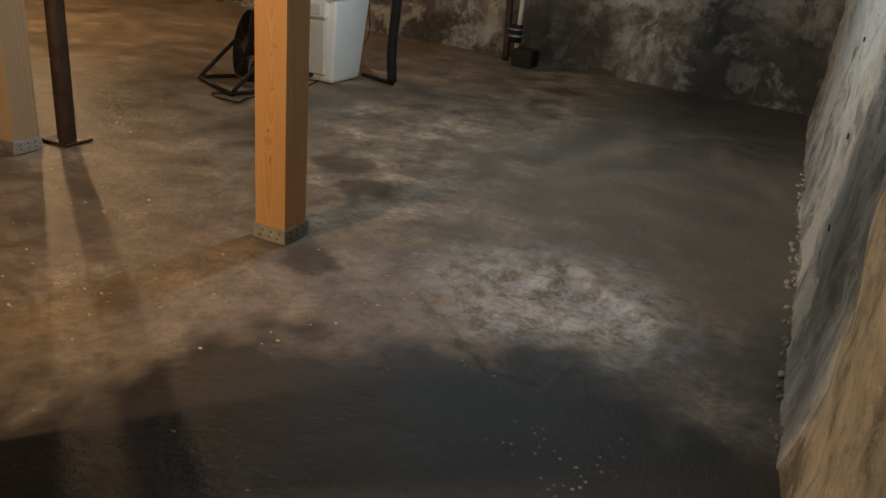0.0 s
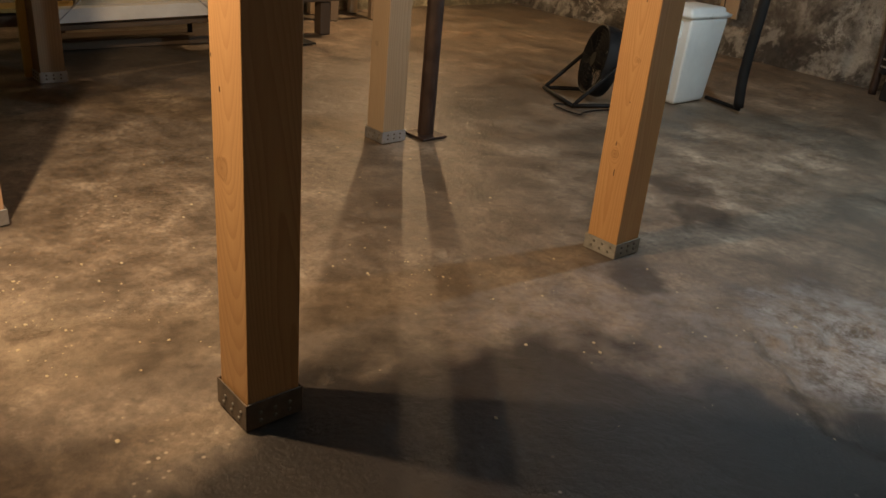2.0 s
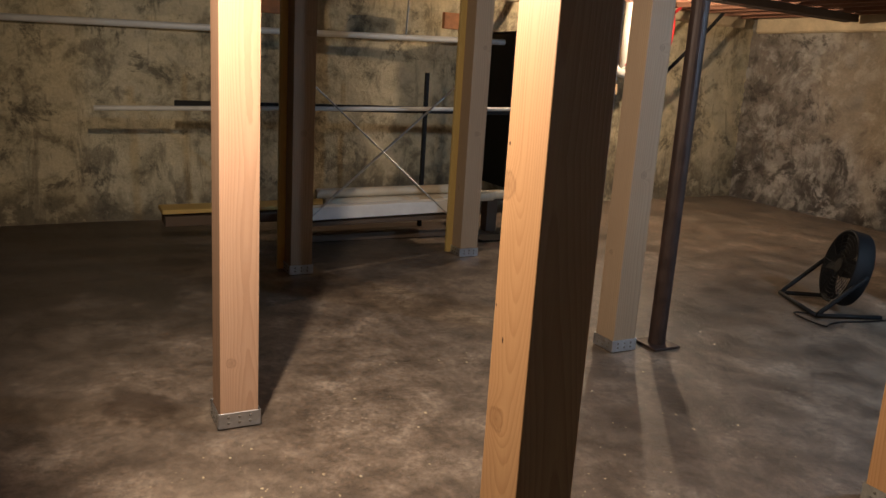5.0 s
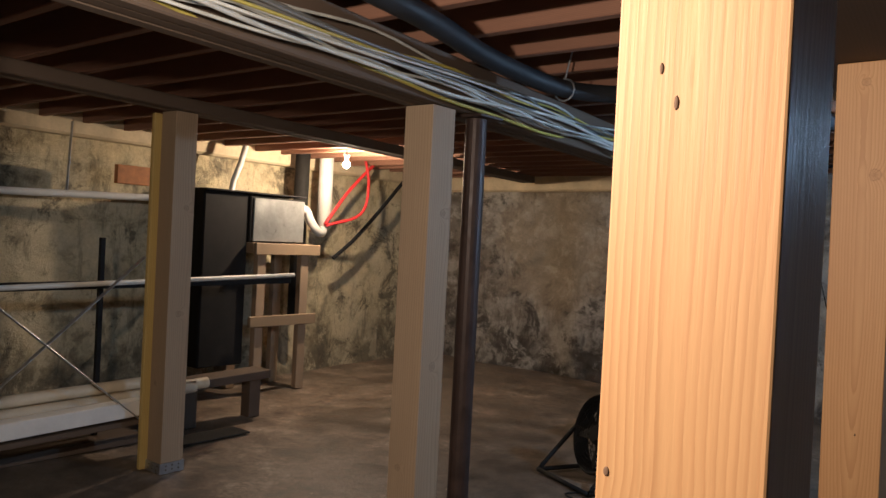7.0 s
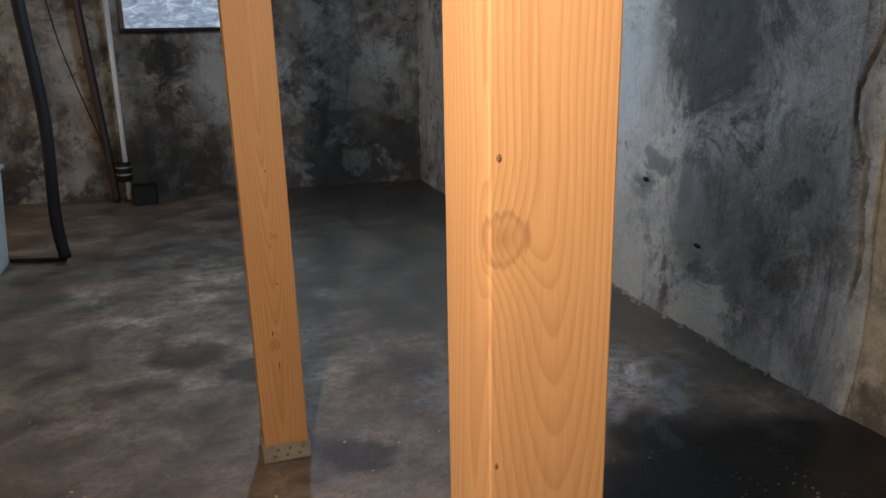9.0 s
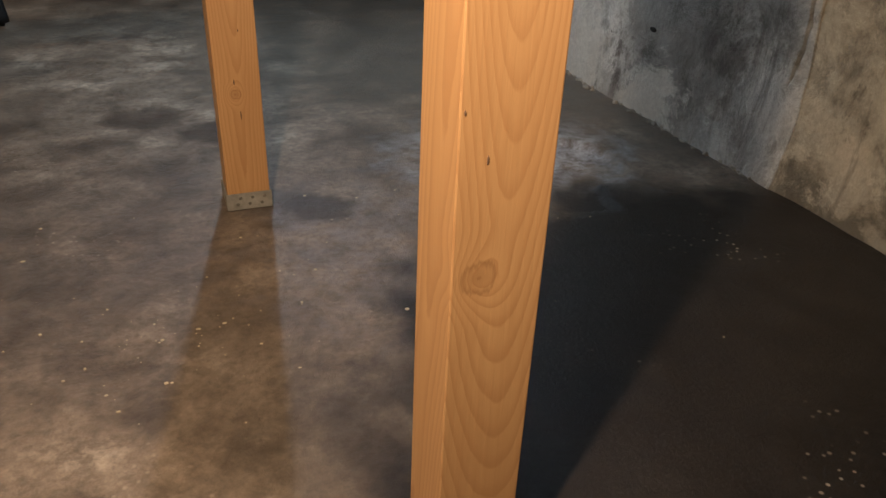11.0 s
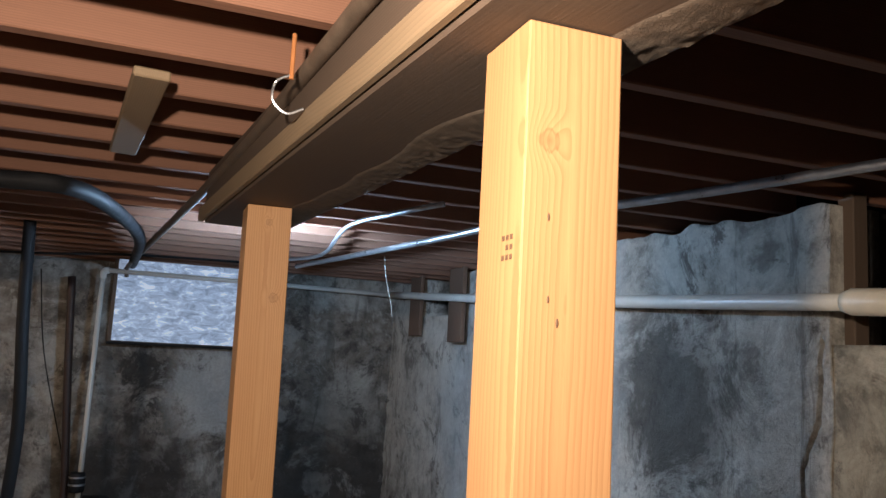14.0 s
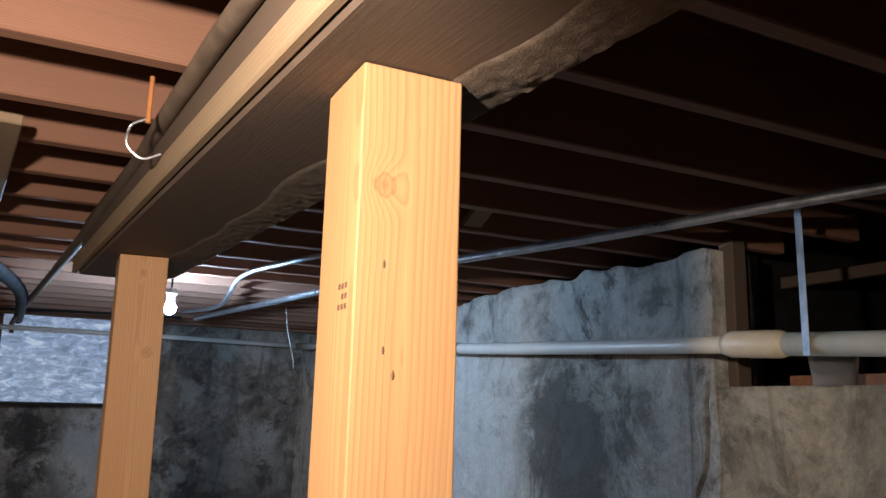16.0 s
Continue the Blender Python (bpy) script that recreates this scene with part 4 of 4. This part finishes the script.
# ---- rack along the far wall ----
rk = base("storage_rack", (-4.2, 1.3, 0), "low black metal rack with a crossed steel brace", "rack")
R0 = rk.location
for x in (-3.9, -4.45):
    for y in (0.68, 1.84):
        part("upright", box((x - R0.x - 0.015, y - R0.y - 0.015, 0), (x - R0.x + 0.015, y - R0.y + 0.015, 1.3), 0.002), M_BLACK, rk)
br = lambda n, a, b, w, h, mt, lab: bar(n, a, b, w, h, mt, lab, "", rk)
br("brace", (-3.89, 0.7, 0.25), (-3.89, 1.8, 1.21), 0.036, 0.006, M_ZINC, "thin galvanised brace")
br("brace", (-3.882, 0.7, 1.21), (-3.882, 1.8, 0.27), 0.036, 0.006, M_ZINC, "thin galvanised brace")
br("rail", (-4.3, -0.1, 1.0), (-4.3, 3.25, 1.03), 0.03, 0.05, M_BLACK, "")
br("shelf", (-4.15, 0.66, 0.22), (-4.15, 1.98, 0.25), 0.5, 0.03, M_OLD, "dark shelf boards")
pipe("conduit_length", [(-4.26, -0.6, 0.96), (-4.26, 3.25, 1.07)], 0.016, M_PVC, "long pale conduit lying along the rack rail", rounded=False)
bar("white_board", (-3.93, 0.72, 0.3), (-3.93, 1.92, 0.335), 0.1, 0.09, M_WHITEBOARD, "white painted board lying on the rack", "board")
for i, (y0, y1, x, z) in enumerate(((0.9, 2.3, -4.1, 0.335), (1.0, 2.45, -4.18, 0.335), (0.85, 2.2, -4.14, 0.40))):
    bm = tube([(x, y0, z), (x + 0.02, y1, z + 0.03)], 0.036, 16, caps=False)
    tube([(x + 0.02, y1, z + 0.03), (x, y0, z)], 0.028, 16, bm, caps=False)
    thing("plastic_pipe", bm, M_PVC_OLD, "length of cream plastic pipe lying on the rack", "pipe", "loose pipes", smooth=True)
bar("long_plank", (-4.35, -0.2, 0.27), (-4.35, 1.0, 0.29), 0.22, 0.03, M_YELLOW, "pale plank sticking out from the rack", "plank")
bar("plank_below", (-4.35, -0.18, 0.2), (-4.35, 1.0, 0.22), 0.2, 0.07, M_OLD, "dark plank under the pale one", "plank")
bar("old_timber", (-4.45, 0.8, 0.03), (-4.45, 2.2, 0.03), 0.3, 0.06, M_OLD, "old timbers under the rack", "timber")
bar("low_bench", (-4.45, 2.35, 0.3), (-4.45, 3.15, 0.32), 0.2, 0.06, M_OLD, "low dark plank bench", "bench")
for y in (2.5, 3.05):
    bar("block", (-4.45, y, 0), (-4.45, y, 0.275), 0.1, 0.1, M_OLD, "dark timber block under the bench", "block")
bar("upright_board", (-4.75, 0.98, 0), (-4.75, 0.98, 1.3), 0.12, 0.03, M_OLD, "dark upright board behind the rack", "board")
for y in (0.75, 2.49):
    bar("orange_block", (-5.25, y - 0.14, 1.76), (-5.25, y + 0.14, 1.76), 0.05, 0.14, M_ORANGE, "orange lumber block on the far wall", "lumber")
pipe("wall_pipe", [(-5.2, -1.4, 1.5), (-5.25, 0.7, 1.55), (-5.28, 3.3, 1.62), (-5.28, 3.4, 1.64), (-5.28, 3.42, 1.8), (-5.3, 3.5, 1.95), (-5.3, 3.55, 2.12)], 0.026, M_PVC, "white pipe running along the far wall", rounded=False)
bar("pipe_strap", (-5.27, 2.0, 1.6), (-5.27, 2.02, 2.1), 0.03, 0.004, M_ZINC, "perforated strap holding the wall pipe", "strap")
bar("grate", (-4.12, 2.2, 0.012), (-4.12, 2.72, 0.012), 0.2, 0.012, M_DARK, "dark floor grate plate", "grate")

# ---- furnace on its stand ----
fu = base("furnace_unit", (-5.3, 3.4, 0), "black furnace with a grey sheet metal front", "furnace")
F0 = fu.location
part("body", box((-0.25, -0.38, 0.26), (0.2, 0.06, 1.7), 0.012), M_DARK, fu)
part("cabinet", box((-0.25, 0.06, 1.29), (0.22, 0.66, 1.68), 0.008), M_DARK, fu)
part("front_panel", box((0.222, 0.09, 1.3), (0.236, 0.645, 1.665), 0.004), M_CARD, fu, "grey sheet metal panel")
part("flange", box((-0.26, -0.39, 1.7), (0.25, 0.67, 1.712), 0.002), M_BLACK, fu)
stnd = base("wooden_stand", (-5.2, 3.75, 0), "rough timber stand under the furnace", "stand")
for y in (-0.2, 0.28):
    for x in (-0.2, 0.16):
        part("leg", box((x - 0.03, y - 0.045, 0), (x + 0.03, y + 0.045, 1.2), 0.004), M_P4, stnd)
part("top_rail", box((0.195, -0.3, 1.19), (0.235, 0.42, 1.285), 0.004), M_STRIP, stnd)
part("shelf_top", box((-0.25, -0.3, 1.2), (0.19, 0.42, 1.285), 0.004), M_STRIP, stnd)
part("low_rail", box((0.195, -0.33, 0.58), (0.235, 0.4, 0.67), 0.004), M_STRIP, stnd)
pv = base("white_stack_pipe", (-5.4, 4.6, 0), "white plastic stack with a trap beside the furnace", "pipe")
part("riser", tube([(0, 0, 1.45), (0, 0, 2.3)], 0.07, 18), M_PVC, pv, "", True)
part("trap", tube(smooth_path([(0.15, -0.5, 1.6), (0.15, -0.38, 1.6), (0.14, -0.3, 1.5), (0.12, -0.2, 1.42), (0.06, -0.08, 1.4), (0.0, 0.0, 1.47)], 6), 0.042, 16), M_PVC, pv, "white curved trap", True)
part("dark_flue", tube([(-0.05, -0.28, 0.6), (-0.05, -0.26, 2.3)], 0.07, 16), M_DARK, pv, "sooty flue beside the stack", True)
pipe("red_hose", [(-5.3, 4.52, 1.48), (-5.3, 4.85, 1.85), (-5.35, 5.35, 2.22), (-5.35, 5.6, 2.28)], 0.016, M_RED, "red plastic water line looping to the ceiling", group="red lines")
pipe("red_hose", [(-5.3, 4.54, 1.47), (-5.2, 4.9, 1.6), (-5.25, 5.05, 1.9), (-5.35, 5.05, 2.28)], 0.014, M_RED, "red plastic water line looping to the ceiling", group="red lines")
pipe("dark_cable", [(-5.4, 4.75, 1.15), (-5.4, 5.1, 1.4), (-5.45, 5.7, 1.9), (-5.4, 6.0, 2.25)], 0.02, M_BLACK, "sagging dark cable by the wall", "cable")

# ---- crumbs of plaster and grit on the floor ----
rng = random.Random(11)
crumb = bmesh.new()
spots = ((-0.45, 0.85, 0.35, 60), (-0.75, -0.25, 0.5, 110), (0.2, 1.2, 0.8, 60), (-1.3, 0.9, 0.8, 80), (-0.9, -0.6, 0.5, 70), (-2.0, 2.2, 0.9, 50))
for cx, cy, spread, count in spots:
    for _ in range(count):
        x, y = rng.gauss(cx, spread * 0.5), rng.gauss(cy, spread * 0.5)
        r = rng.choice((0.0015, 0.002, 0.002, 0.003, 0.005))
        bmesh.ops.create_icosphere(crumb, subdivisions=1, radius=r, matrix=Matrix.Translation((x, y, floor_height(x, y) + r * 0.2)) @ Matrix.Diagonal((rng.uniform(0.8, 1.8), rng.uniform(0.7, 1.4), 0.6, 1)))
thing("plaster_crumb", crumb, M_CAP, "scattered crumbs of pale plaster on the concrete", "debris", kind="stuff")

crust = bmesh.new()
for i in range(320):
    y = rng.uniform(1.3, 4.6)
    r = rng.choice((0.003, 0.005, 0.007, 0.011))
    x = 1.785 - 0.013 * (y - 1.3) - abs(rng.gauss(0, 0.02))
    bmesh.ops.create_icosphere(crust, subdivisions=2, radius=r, matrix=Matrix.Translation((x, y, floor_height(x, y) + r * 0.25)) @ Matrix.Diagonal((rng.uniform(0.8, 1.4), rng.uniform(1.0, 2.6), rng.uniform(0.5, 1.1), 1)))
for v in crust.verts:
    v.co += 0.004 * Vector((noise.noise(v.co * 55), noise.noise(v.co * 55 + Vector((5, 0, 0))), noise.noise(v.co * 55 + Vector((0, 7, 0)))))
thing("wall_crust", crust, M_CRUST, "pale crumbling plaster crust along the wall foot", "debris", kind="stuff", smooth=True)
# ---- small chips knocked out of the grey wall ----
for y, z in ((2.11, 0.39), (2.55, 0.62), (3.4, 0.9)):
    bm = lathe([(0.0, 0.006), (0.016, 0.005), (0.022, 0.0)], 9, m=Matrix.Translation((1.775 - 0.005 * (y - 2.1), y, z)) @ pose(0, 0, 0, 0, -90) @ Matrix.Diagonal((0.6, 1.3, 1, 1)))
    thing("wall_chip", bm, M_DARK, "small dark chip knocked out of the parged wall", "chip", "wall chips")
# loose wires near the back corner
pipe("loose_wire", [(0.95, 4.1, 2.1), (0.97, 4.1, 1.95), (1.0, 4.05, 1.78), (1.02, 4.08, 1.7)], 0.003, M_CABLE_W, "thin loose wire hanging from the joists", "wire")
pipe("black_cable", [(-1.9, 6.3, 2.1), (-1.3, 5.6, 2.06), (-0.6, 5.4, 2.09), (0.4, 4.9, 2.06)], 0.01, M_BLACK, "black cable looping under the joists", "cable")
pipe("hanging_cord", [(-1.4, 6.42, 2.0), (-1.3, 6.4, 1.3), (-1.08, 6.38, 0.5)], 0.005, M_BLACK, "thin dark cord hanging on the stone wall", "cord")
